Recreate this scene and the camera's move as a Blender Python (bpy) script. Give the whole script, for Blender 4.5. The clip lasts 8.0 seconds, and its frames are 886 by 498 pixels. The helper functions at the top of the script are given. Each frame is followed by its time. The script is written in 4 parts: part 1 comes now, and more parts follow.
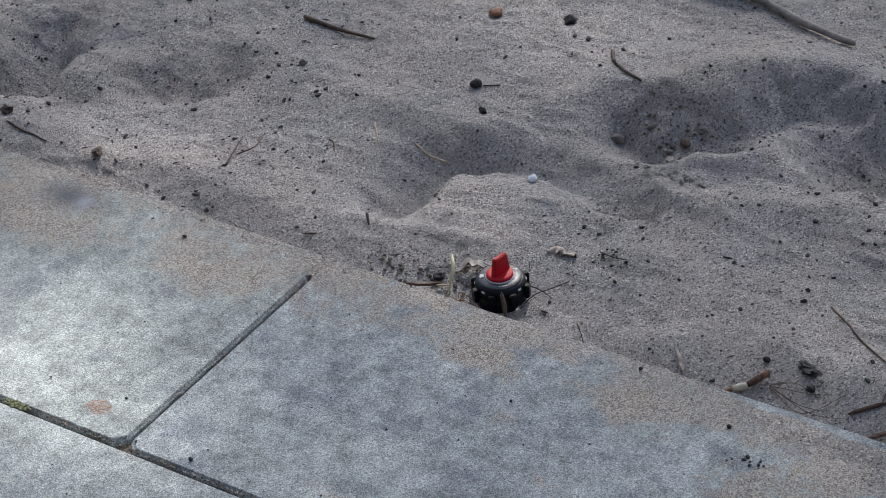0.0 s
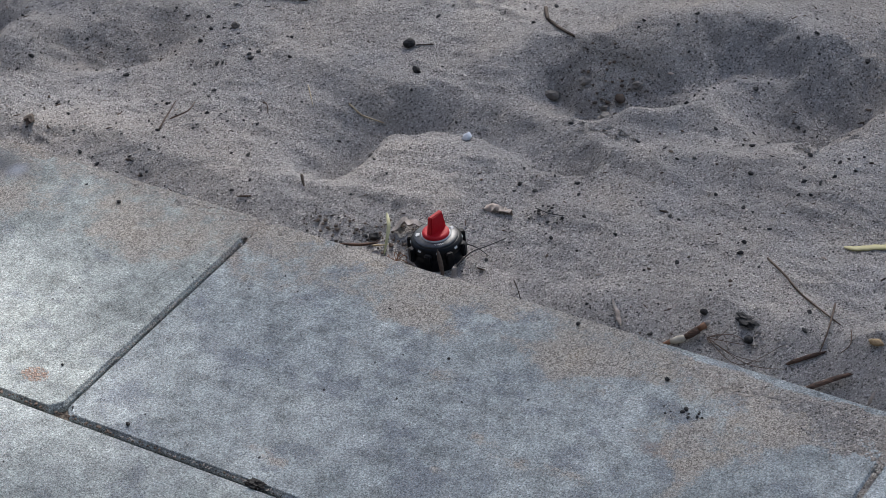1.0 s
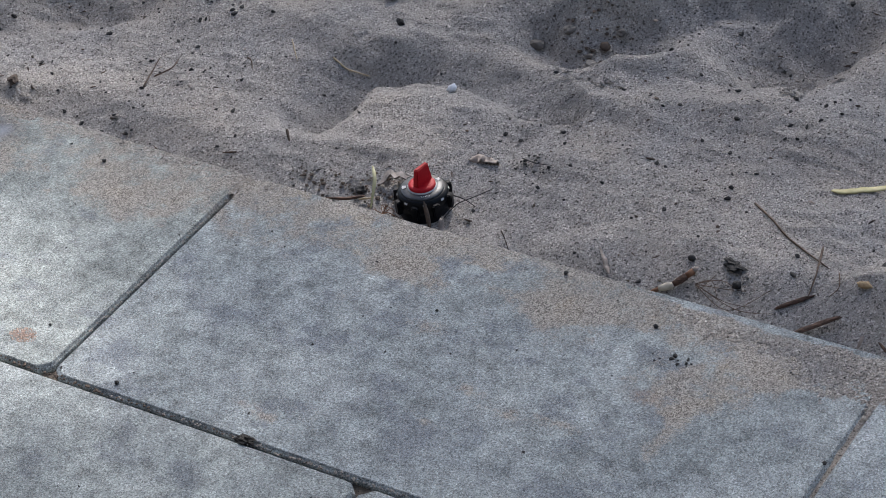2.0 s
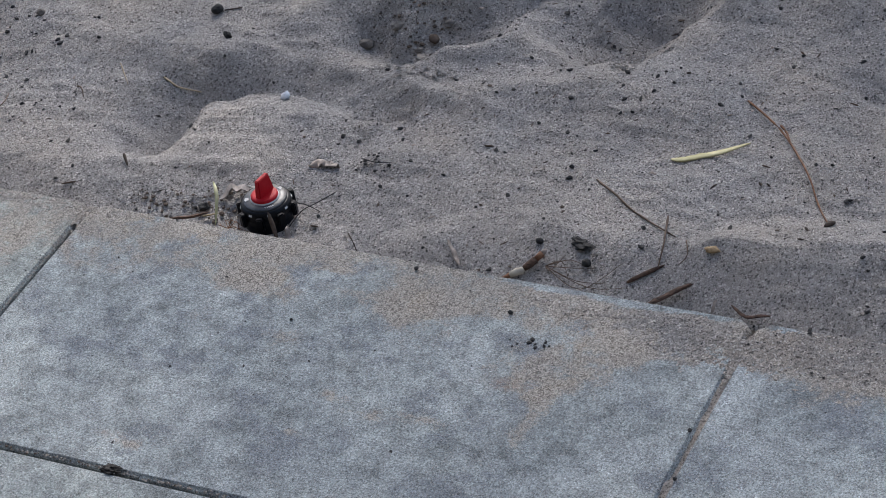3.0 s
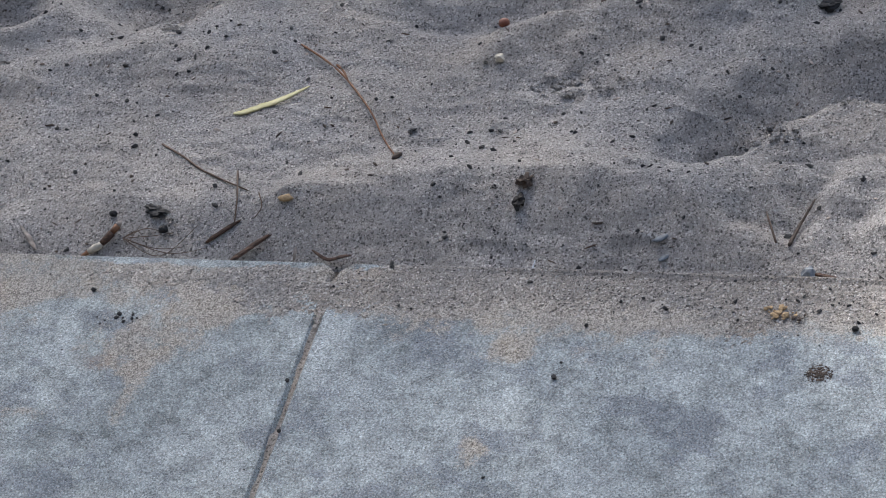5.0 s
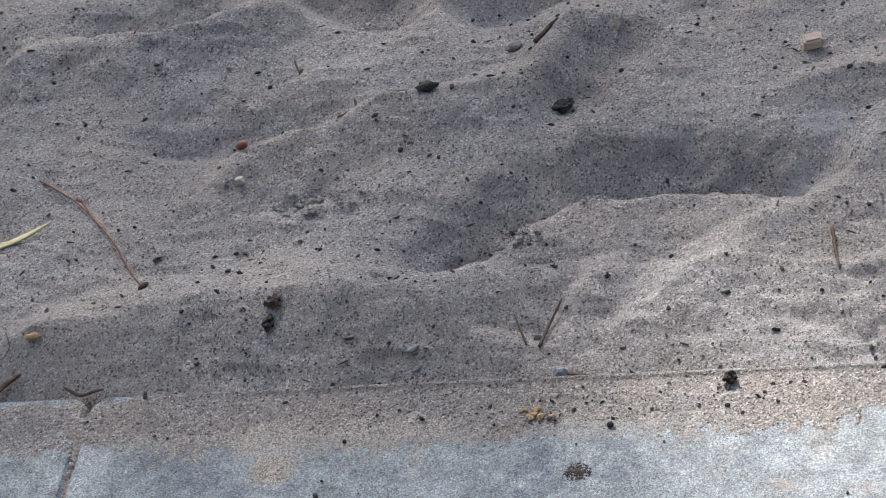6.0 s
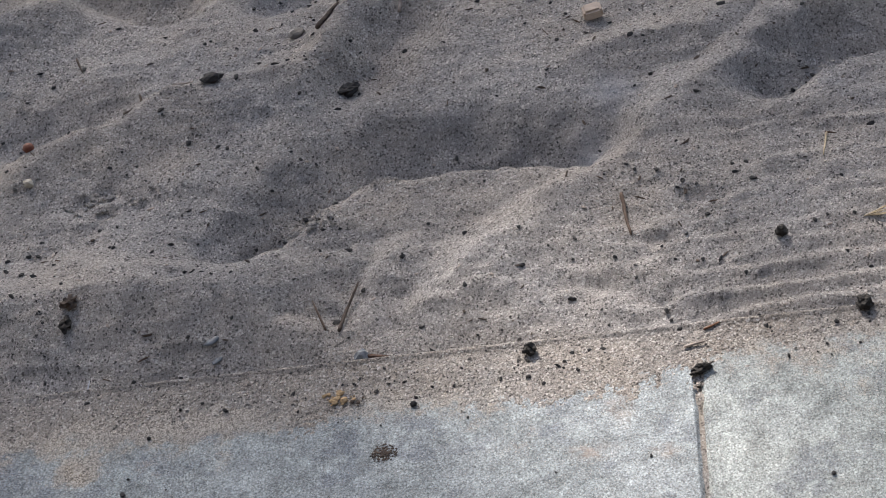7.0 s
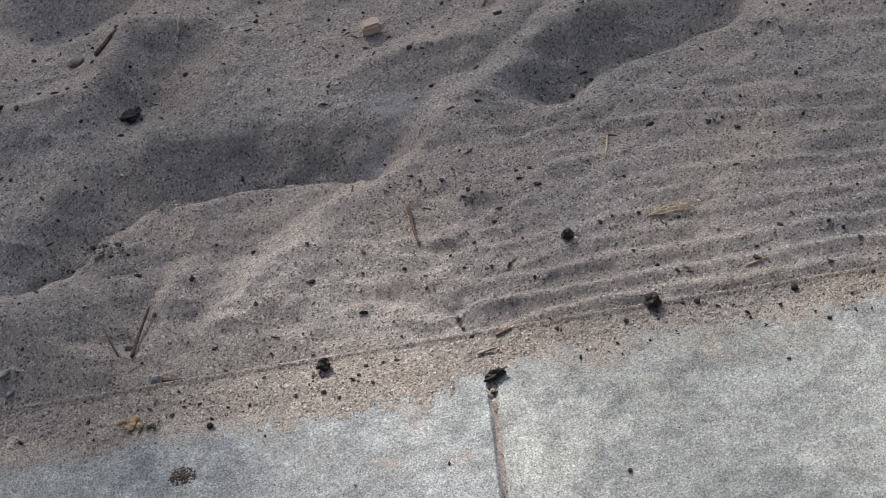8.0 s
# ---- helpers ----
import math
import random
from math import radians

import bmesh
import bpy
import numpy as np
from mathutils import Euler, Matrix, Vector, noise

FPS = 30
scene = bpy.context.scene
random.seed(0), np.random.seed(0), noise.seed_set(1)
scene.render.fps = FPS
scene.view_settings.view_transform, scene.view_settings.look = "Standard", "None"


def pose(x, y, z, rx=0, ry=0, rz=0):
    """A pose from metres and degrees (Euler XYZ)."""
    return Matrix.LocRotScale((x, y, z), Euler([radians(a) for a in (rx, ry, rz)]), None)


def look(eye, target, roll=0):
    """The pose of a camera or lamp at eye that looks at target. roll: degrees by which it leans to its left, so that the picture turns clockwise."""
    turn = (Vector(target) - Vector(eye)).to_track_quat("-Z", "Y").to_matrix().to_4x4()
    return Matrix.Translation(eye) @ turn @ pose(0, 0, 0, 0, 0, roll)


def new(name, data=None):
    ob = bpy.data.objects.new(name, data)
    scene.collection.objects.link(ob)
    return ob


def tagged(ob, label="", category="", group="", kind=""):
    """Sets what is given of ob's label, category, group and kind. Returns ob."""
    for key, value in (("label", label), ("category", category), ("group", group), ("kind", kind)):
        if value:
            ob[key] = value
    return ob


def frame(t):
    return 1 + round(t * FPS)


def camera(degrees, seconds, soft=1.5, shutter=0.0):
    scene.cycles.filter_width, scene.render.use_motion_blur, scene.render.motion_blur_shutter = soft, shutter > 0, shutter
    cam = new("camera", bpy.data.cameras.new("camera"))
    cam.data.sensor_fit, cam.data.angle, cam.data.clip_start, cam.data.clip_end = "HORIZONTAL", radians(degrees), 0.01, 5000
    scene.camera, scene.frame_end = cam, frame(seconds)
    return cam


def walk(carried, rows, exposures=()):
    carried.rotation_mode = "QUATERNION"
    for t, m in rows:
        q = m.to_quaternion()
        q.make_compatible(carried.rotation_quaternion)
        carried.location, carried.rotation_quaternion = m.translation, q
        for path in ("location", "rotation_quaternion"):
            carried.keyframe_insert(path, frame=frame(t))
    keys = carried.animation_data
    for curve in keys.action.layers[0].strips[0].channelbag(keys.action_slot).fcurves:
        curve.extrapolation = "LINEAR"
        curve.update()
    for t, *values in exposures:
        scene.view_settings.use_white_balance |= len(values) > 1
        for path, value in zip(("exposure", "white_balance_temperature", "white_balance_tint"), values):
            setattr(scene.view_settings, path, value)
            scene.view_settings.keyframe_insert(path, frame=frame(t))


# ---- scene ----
cam = camera(19.2, 8.0, soft=0.7)
PATH = [
    (0, (1.1880, -1.4180, 1.3130), (0.2335, -0.1492, 0.1810), -5.68),
    (0.2, (1.1895, -1.4168, 1.3097), (0.2613, -0.1427, 0.1618), -5.80),
    (0.3, (1.1903, -1.4162, 1.3080), (0.2724, -0.1398, 0.1544), -5.86),
    (0.5, (1.1920, -1.4150, 1.3050), (0.2779, -0.1351, 0.1522), -5.81),
    (0.8, (1.1950, -1.4132, 1.3011), (0.2786, -0.1334, 0.1501), -5.97),
    (1, (1.1970, -1.4120, 1.2990), (0.2793, -0.1344, 0.1467), -6.14),
    (1.2, (1.1987, -1.4106, 1.2971), (0.2803, -0.1361, 0.1418), -6.37),
    (2.3, (1.2090, -1.4010, 1.2900), (0.3012, -0.1415, 0.1101), -8.25),
    (2.5, (1.2120, -1.3990, 1.2890), (0.3145, -0.1308, 0.1106), -9.18),
    (2.6, (1.2133, -1.3980, 1.2886), (0.3325, -0.1205, 0.1076), -9.94),
    (2.7, (1.2143, -1.3970, 1.2883), (0.3453, -0.1131, 0.1056), -10.38),
    (2.9, (1.2162, -1.3950, 1.2880), (0.3750, -0.0977, 0.0998), -10.99),
    (3, (1.2170, -1.3940, 1.2880), (0.3927, -0.0885, 0.0969), -11.19),
    (3.1, (1.2179, -1.3930, 1.2880), (0.4204, -0.0754, 0.0920), -11.42),
    (3.2, (1.2188, -1.3919, 1.2880), (0.4368, -0.0675, 0.0892), -11.32),
    (3.3, (1.2198, -1.3909, 1.2880), (0.4549, -0.0594, 0.0861), -11.50),
    (3.4, (1.2209, -1.3899, 1.2880), (0.4816, -0.0477, 0.0820), -11.69),
    (3.5, (1.2220, -1.3890, 1.2880), (0.4957, -0.0420, 0.0794), -11.71),
    (3.6, (1.2232, -1.3882, 1.2880), (0.5209, -0.0325, 0.0750), -11.44),
    (3.7, (1.2244, -1.3874, 1.2880), (0.5335, -0.0278, 0.0728), -11.56),
    (3.9, (1.2269, -1.3859, 1.2880), (0.5792, -0.0174, 0.0591), -11.28),
    (4, (1.2280, -1.3850, 1.2880), (0.5913, -0.0143, 0.0558), -11.41),
    (4.1, (1.2290, -1.3840, 1.2880), (0.6211, -0.0102, 0.0448), -11.21),
    (4.2, (1.2300, -1.3830, 1.2880), (0.6381, -0.0095, 0.0367), -11.53),
    (5.3, (1.2420, -1.3770, 1.2900), (0.7129, 0.0025, 0.0174), -13.34),
    (5.4, (1.2430, -1.3765, 1.2900), (0.7246, 0.0055, 0.0157), -13.34),
    (5.5, (1.2440, -1.3760, 1.2900), (0.7390, 0.0199, 0.0255), -12.62),
    (5.6, (1.2450, -1.3755, 1.2900), (0.7710, 0.0489, 0.0455), -12.01),
    (5.7, (1.2460, -1.3751, 1.2900), (0.7835, 0.0563, 0.0492), -12.27),
    (5.8, (1.2470, -1.3750, 1.2900), (0.7976, 0.0619, 0.0507), -12.44),
    (5.9, (1.2480, -1.3750, 1.2900), (0.8517, 0.0788, 0.0523), -12.37),
    (6, (1.2490, -1.3750, 1.2900), (0.8700, 0.0848, 0.0539), -12.49),
    (6.1, (1.2500, -1.3750, 1.2899), (0.8905, 0.0873, 0.0509), -12.48),
    (6.2, (1.2511, -1.3750, 1.2897), (0.9084, 0.0866, 0.0452), -12.59),
    (6.3, (1.2521, -1.3750, 1.2895), (0.9207, 0.0857, 0.0409), -12.68),
    (6.5, (1.2540, -1.3750, 1.2890), (0.9469, 0.0847, 0.0330), -12.91),
    (6.7, (1.2556, -1.3754, 1.2887), (0.9722, 0.0849, 0.0279), -12.82),
    (6.8, (1.2563, -1.3758, 1.2885), (0.9871, 0.0854, 0.0256), -12.76),
    (7, (1.2580, -1.3770, 1.2880), (1.0200, 0.0858, 0.0206), -12.60),
    (7.2, (1.2600, -1.3784, 1.2870), (1.0526, 0.0862, 0.0164), -12.39),
    (7.3, (1.2611, -1.3792, 1.2863), (1.0646, 0.0862, 0.0149), -12.43),
    (7.5, (1.2630, -1.3810, 1.2850), (1.1057, 0.0859, 0.0099), -12.19),
    (7.7, (1.2644, -1.3829, 1.2837), (1.1361, 0.0853, 0.0068), -12.06),
    (7.8, (1.2650, -1.3839, 1.2831), (1.1489, 0.0870, 0.0082), -11.99),
    (8, (1.2660, -1.3860, 1.2820), (1.1767, 0.0861, 0.0063), -11.71),
]
walk(cam, [(t, look(eye, target, roll)) for t, eye, target, roll in PATH],
     [(0.0, 0.68, 6000, 9), (2.5, 0.74, 6050, 10), (4.0, 0.86, 6000, 9), (5.5, 0.98, 6100, 9), (6.5, 0.86, 6300, 11), (8.0, 0.48, 6550, 11)])
cam.data.dof.use_dof, cam.data.dof.focus_distance, cam.data.dof.aperture_fstop = True, 2.17, 31.0

# ---- light ----
SUN = Vector((-0.25, 0.74, 0.64)).normalized()
sun = new("sun", bpy.data.lights.new("sun", "SUN"))
sun.data.energy, sun.data.angle, sun.data.color = 5.0, radians(0.53), (1.0, 0.92, 0.85)
sun.matrix_world = look((-4, 15, 20), Vector((-4, 15, 20)) - SUN)
world = bpy.data.worlds.new("sky")
scene.world = world
world.use_nodes = True
sky = world.node_tree.nodes.new("ShaderNodeTexSky")
sky.sky_type, sky.sun_disc = "NISHITA", False
sky.air_density, sky.dust_density, sky.ozone_density = 1.0, 3.5, 0.6
sky.sun_elevation, sky.sun_rotation = math.asin(SUN.z), math.atan2(SUN.x, SUN.y)
world.node_tree.nodes["Background"].inputs[1].default_value = 0.13
world.node_tree.links.new(sky.outputs[0], world.node_tree.nodes["Background"].inputs[0])


# ---- materials ----
class Nodes:
    """A small writer of node materials."""

    def __init__(self, name, rough=0.8, metal=0.0, spec=0.4):
        self.mat = bpy.data.materials.new(name)
        self.mat.use_nodes = True
        self.tree = self.mat.node_tree
        self.bsdf = self.tree.nodes["Principled BSDF"]
        self.bsdf.inputs["Roughness"].default_value = rough
        self.bsdf.inputs["Metallic"].default_value = metal
        self.bsdf.inputs["Specular IOR Level"].default_value = spec
        self.place = self.tree.nodes.new("ShaderNodeNewGeometry").outputs["Position"]

    def plug(self, socket, value):
        if isinstance(value, bpy.types.NodeSocket):
            self.tree.links.new(value, socket)
        elif isinstance(value, (tuple, list)) and len(value) == 3 and socket.type == "RGBA":
            socket.default_value = (*value, 1)
        else:
            socket.default_value = value

    def noise(self, scale, detail=4, rough=0.55, at=None):
        n = self.tree.nodes.new("ShaderNodeTexNoise")
        self.plug(n.inputs["Vector"], at or self.place)
        n.inputs["Scale"].default_value, n.inputs["Detail"].default_value, n.inputs["Roughness"].default_value = scale, detail, rough
        return n.outputs["Fac"]

    def cells(self, scale, feature="F1"):
        n = self.tree.nodes.new("ShaderNodeTexVoronoi")
        n.feature = feature
        self.plug(n.inputs["Vector"], self.place)
        n.inputs["Scale"].default_value = scale
        return n.outputs["Distance"], n.outputs["Color"]

    def ramp(self, fac, *stops):
        n = self.tree.nodes.new("ShaderNodeValToRGB")
        self.plug(n.inputs[0], fac)
        while len(n.color_ramp.elements) < len(stops):
            n.color_ramp.elements.new(0.5)
        for e, (p, c) in zip(n.color_ramp.elements, stops):
            e.position, e.color = p, (*(c if isinstance(c, tuple) else (c, c, c)), 1)
        return n.outputs[0]

    def mix(self, fac, a, b, kind="MIX"):
        n = self.tree.nodes.new("ShaderNodeMix")
        n.data_type, n.blend_type = "RGBA", kind
        for socket, value in zip((n.inputs[0], n.inputs[6], n.inputs[7]), (fac, a, b)):
            self.plug(socket, value)
        return n.outputs[2]

    def math(self, op, a, b=0.0, c=0.0, clamp=False):
        n = self.tree.nodes.new("ShaderNodeMath")
        n.operation, n.use_clamp = op, clamp
        for socket, value in zip(n.inputs, (a, b, c)):
            self.plug(socket, value)
        return n.outputs[0]

    def scaled(self, by, at=None):
        n = self.tree.nodes.new("ShaderNodeVectorMath")
        n.operation = "MULTIPLY"
        self.plug(n.inputs[0], at or self.place)
        n.inputs[1].default_value = by
        return n.outputs[0]

    def axis(self, which):
        n = self.tree.nodes.new("ShaderNodeSeparateXYZ")
        self.plug(n.inputs[0], self.place)
        return n.outputs[which]

    def spot(self, cx, cy, rx, ry, warp=0.5):
        """1 inside an uneven patch of ground, falling to 0 at its rim."""
        n = self.tree.nodes.new("ShaderNodeVectorMath")
        n.operation = "SUBTRACT"
        self.plug(n.inputs[0], self.place)
        n.inputs[1].default_value = (cx, cy, 0)
        d = self.tree.nodes.new("ShaderNodeVectorMath")
        d.operation = "LENGTH"
        self.plug(d.inputs[0], self.scaled((1 / rx, 1 / ry, 0), n.outputs[0]))
        rim = self.math("MULTIPLY_ADD", self.noise(45, 5, 0.7), 2 * warp, d.outputs["Value"])
        return self.math("SUBTRACT", 1.0 + warp, rim, clamp=True)

    def random(self):
        return self.tree.nodes.new("ShaderNodeObjectInfo").outputs["Random"]

    def island(self):
        return self.tree.nodes.new("ShaderNodeNewGeometry").outputs["Random Per Island"]

    def bump(self, height, distance, strength=1.0):
        n = self.tree.nodes.new("ShaderNodeBump")
        self.plug(n.inputs["Height"], height)
        n.inputs["Distance"].default_value, n.inputs["Strength"].default_value = distance, strength
        if self.bsdf.inputs["Normal"].links:
            self.tree.links.new(self.bsdf.inputs["Normal"].links[0].from_socket, n.inputs["Normal"])
        self.tree.links.new(n.outputs[0], self.bsdf.inputs["Normal"])

    def colour(self, value):
        self.plug(self.bsdf.inputs["Base Color"], value)
        return self


def sand_material(name, dark, mid, light, warm):
    n = Nodes(name, 0.95, 0, 0.2)
    fine, tint = n.cells(1150)
    wide, wide_tint = n.cells(520)
    grain = n.ramp(n.math("MULTIPLY_ADD", tint, 0.75, n.math("MULTIPLY", wide_tint, 0.25)),
                   (0.22, dark), (0.36, mid), (0.62, mid), (0.80, light))
    stain = n.ramp(n.noise(9, 5), (0.35, (0.93, 0.94, 0.96)), (0.65, warm))
    patch = n.ramp(n.noise(38, 4), (0.3, 0.92), (0.7, 1.07))
    base = n.mix(1.0, n.mix(1.0, grain, stain, "MULTIPLY"), patch, "MULTIPLY")
    # single black and white grains
    odd = n.cells(700)[1]
    base = n.mix(n.ramp(odd, (0.17, 0.7), (0.20, 0.0)), base, (0.05, 0.045, 0.042))
    base = n.mix(n.ramp(odd, (0.79, 0.0), (0.82, 0.7)), base, (0.72, 0.69, 0.65))
    # two uneven patches of paler, bluish sand
    pale_patches = n.math("MULTIPLY", n.math("ADD", n.spot(1.128, 0.215, 0.022, 0.045), n.spot(1.15, 0.275, 0.028, 0.03), clamp=True), 0.55)
    n.colour(n.mix(pale_patches, base, (0.42, 0.44, 0.48)))
    n.bump(n.math("MULTIPLY", fine, -1.0), 0.0027, 0.85)
    n.bump(n.math("MULTIPLY", wide, -1.0), 0.0020, 0.6)
    n.bump(n.noise(260, 3, 0.6), 0.0015, 0.5)
    n.bump(n.noise(95, 5, 0.65), 0.0022, 0.28)
    return n.mat


SAND = sand_material("dune sand", (0.20, 0.187, 0.176), (0.428, 0.404, 0.380), (0.60, 0.58, 0.55), (1.05, 1.01, 0.96))
SPILL = sand_material("spilled sand", (0.19, 0.174, 0.160), (0.40, 0.374, 0.344), (0.56, 0.535, 0.50), (1.06, 1.0, 0.93))


def concrete_material():
    n = Nodes("grey concrete", 0.9, 0, 0.12)
    cloud = n.noise(7.0, 9, 0.72)
    blotch = n.ramp(cloud, (0.36, (0.222, 0.246, 0.247)), (0.5, (0.292, 0.320, 0.318)), (0.64, (0.372, 0.400, 0.390)))
    mottle = n.ramp(n.noise(48, 8, 0.75), (0.38, 0.68), (0.5, 1.0), (0.62, 1.3))
    base = n.mix(1.0, blotch, mottle, "MULTIPLY")
    # pale lime bloom with torn edges, and old dark water marks
    bloom = n.math("MULTIPLY", n.ramp(n.noise(17, 9, 0.72), (0.49, 0.0), (0.545, 1.0)), n.ramp(n.noise(70, 5, 0.7), (0.35, 0.15), (0.65, 0.8)))
    base = n.mix(n.math("MULTIPLY", bloom, 0.5), base, (0.42, 0.45, 0.455))
    damp = n.ramp(n.noise(12.5, 9, 0.7, n.scaled((1, 1.25, 1))), (0.53, 0.0), (0.60, 0.62))
    base = n.mix(damp, base, (0.165, 0.182, 0.205))
    base = n.mix(1.0, base, n.ramp(n.random(), (0, (0.94, 0.95, 0.98)), (1, (1.05, 1.04, 1.0))), "MULTIPLY")
    # fine aggregate and pores
    speck = n.ramp(n.noise(640, 3, 0.7), (0.36, 0.35), (0.46, 0.95), (0.56, 1.05), (0.66, 1.75))
    base = n.mix(0.7, base, speck, "MULTIPLY")
    stones = n.ramp(n.cells(980)[1], (0.24, 0.35), (0.36, 0.96), (0.64, 1.04), (0.78, 1.7))
    base = n.mix(0.6, base, stones, "MULTIPLY")
    pores = n.ramp(n.cells(190)[0], (0.05, 1.0), (0.12, 0.0))
    pores = n.math("MULTIPLY", pores, n.ramp(n.noise(45, 2), (0.48, 0.0), (0.56, 1.0)))
    base = n.mix(n.math("MULTIPLY", pores, 0.75), base, (0.05, 0.05, 0.052))
    # a brown film of trodden sand, thick towards the bed, in torn patches elsewhere, and rubbed off in others
    film = n.math("MULTIPLY_ADD", n.math("MAXIMUM", n.axis(1), -0.16), 9.0, 0.62)
    for cx, cy, rx, ry, k in FILM:
        film = n.math("MULTIPLY_ADD", n.spot(cx, cy, rx, ry, 0.6), 1.9 * k, film)
    torn = n.math("ADD", n.math("MULTIPLY_ADD", n.noise(34, 10, 0.8), 3.4, -1.7), n.math("MULTIPLY_ADD", n.noise(8, 3), 1.6, -0.8))
    film = n.ramp(n.math("ADD", film, torn), (0.0, 0.0), (0.22, 0.35), (0.50, 0.75), (1.0, 1.0))
    warm = n.ramp(n.noise(26, 6, 0.7), (0.40, (0.292, 0.268, 0.236)), (0.56, (0.312, 0.278, 0.228)), (0.68, (0.37, 0.298, 0.200)))
    thick = n.ramp(n.math("ADD", n.noise(620, 3, 0.7), n.math("MULTIPLY_ADD", film, 0.5, -0.3)), (0.34, 0.0), (0.56, 1.0))
    base = n.mix(n.math("MULTIPLY", n.math("MULTIPLY", film, thick), 0.95), base, warm)
    # loose grains on the film
    _, tint = n.cells(1050)
    grain = n.ramp(tint, (0.24, (0.07, 0.062, 0.055)), (0.5, (0.34, 0.312, 0.28)), (0.78, (0.60, 0.56, 0.50)))
    loose = n.math("LESS_THAN", n.noise(1100, 1), n.math("MULTIPLY_ADD", film, 0.20, 0.385))
    base = n.mix(n.math("MULTIPLY", loose, 0.8), base, grain)
    # rust
    for cx, cy, rx, ry in RUST:
        base = n.mix(n.math("MULTIPLY", n.spot(cx, cy, rx, ry, 0.9), n.ramp(n.noise(120, 5, 0.7), (0.4, 0.05), (0.65, 0.5))), base, (0.40, 0.27, 0.18))
    wet = n.math("MULTIPLY", n.spot(-0.270, -0.034, 0.048, 0.032, 0.3), 0.85)
    base = n.mix(wet, base, (0.1, 0.11, 0.125))
    # pale bluish spot: the glint on the wet blot, painted into the colour
    n.colour(n.mix(n.math("MULTIPLY", n.spot(-0.250, -0.036, 0.012, 0.014, 0.3), 0.6), base, (0.36, 0.4, 0.47)))
    n.bump(n.noise(700, 3, 0.7), 0.0010, 0.7)
    n.bump(loose, 0.0012, 1.0)
    n.bump(n.noise(26, 4), 0.0025, 0.4)
    return n.mat


# trodden sand on the slabs: centre, reach and weight; a negative weight is a rubbed, clean place
FILM = [(0.475, -0.160, 0.018, 0.050, 0.7), (0.350, -0.178, 0.040, 0.020, 0.6), (0.250, -0.120, 0.050, 0.020, 0.35), (0.500, -0.003, 0.130, 0.010, -1.2), (0.625, -0.008, 0.022, 0.014, -1.0), (0.850, -0.025, 0.420, 0.050, 0.8), (1.400, -0.008, 0.260, 0.030, 0.7), (0.470, -0.105, 0.060, 0.045, 0.8), (0.400, -0.172, 0.050, 0.018, 0.8), (0.520, -0.055, 0.060, 0.030, 0.5), (0.330, -0.050, 0.060, 0.030, 0.4),
        (0.195, -0.062, 0.050, 0.025, 0.5), (0.755, -0.085, 0.020, 0.022, 0.9), (0.748, -0.185, 0.020, 0.036, 0.9), (0.190, -0.258, 0.034, 0.014, 0.8),
        (0.315, -0.165, 0.026, 0.012, 0.7), (0.303, -0.212, 0.030, 0.010, 0.6), (-0.090, -0.070, 0.100, 0.050, 0.5), (-0.300, -0.080, 0.150, 0.060, 0.6),
        (0.565, -0.160, 0.030, 0.075, -0.9), (0.555, -0.072, 0.022, 0.012, -1.0), (0.133, -0.080, 0.040, 0.020, -0.6), (0.011, -0.125, 0.060, 0.030, -0.5),
        (0.260, -0.040, 0.050, 0.010, -0.6), (0.400, -0.060, 0.040, 0.010, -0.5)]
RUST = [(1.145, -0.079, 0.014, 0.022), (1.123, -0.119, 0.020, 0.012), (1.174, -0.125, 0.014, 0.010), (0.439, -0.118, 0.024, 0.012), (0.170, -0.252, 0.014, 0.006)]
CONCRETE = concrete_material()


def plain(name, a, b, rough=0.7, scale=300, relief=0.0006, spec=0.4, stretch=(1, 1, 1), spread=0.0):
    """Two tones mixed by grain, with fine relief; spread varies it from object to object."""
    n = Nodes(name, rough, 0, spec)
    grain = n.noise(scale, 5, 0.65, n.scaled(stretch))
    c = n.mix(n.ramp(grain, (0.3, 0.0), (0.7, 1.0)), a, b)
    if spread:
        c = n.mix(1.0, c, n.ramp(n.random(), (0, 1 - spread), (1, 1 + spread)), "MULTIPLY")
    n.colour(c)
    n.bump(grain, relief, 0.8)
    return n.mat


BARKCHIP = plain("split bark", (0.014, 0.009, 0.007), (0.15, 0.085, 0.055), 0.8, 520, 0.0015, stretch=(0.35, 0.6, 1.6))
CHAR = plain("charcoal", (0.008, 0.008, 0.009), (0.034, 0.032, 0.031), 0.75, 260, 0.002, spread=0.3)
PELLET = plain("dark pellet", (0.007, 0.006, 0.005), (0.03, 0.025, 0.02), 0.7, 420, 0.0015, spread=0.3)
BARK = plain("bark", (0.028, 0.02, 0.015), (0.12, 0.085, 0.062), 0.8, 160, 0.0012, stretch=(0.6, 1, 1), spread=0.25)
TWIG = plain("twig", (0.06, 0.038, 0.026), (0.17, 0.115, 0.08), 0.75, 220, 0.0006, spread=0.2)
RUSSET = plain("russet twig", (0.11, 0.045, 0.022), (0.28, 0.14, 0.07), 0.7, 220, 0.0005)
GREYWOOD = plain("weathered wood", (0.11, 0.1, 0.09), (0.3, 0.27, 0.24), 0.8, 120, 0.001, stretch=(0.5, 1, 1))
PALE = plain("pale dry leaf", (0.2, 0.16, 0.13), (0.5, 0.43, 0.37), 0.7, 130, 0.0008)
DRYLEAF = plain("grey dry leaf", (0.15, 0.13, 0.115), (0.42, 0.375, 0.34), 0.75, 140, 0.001)
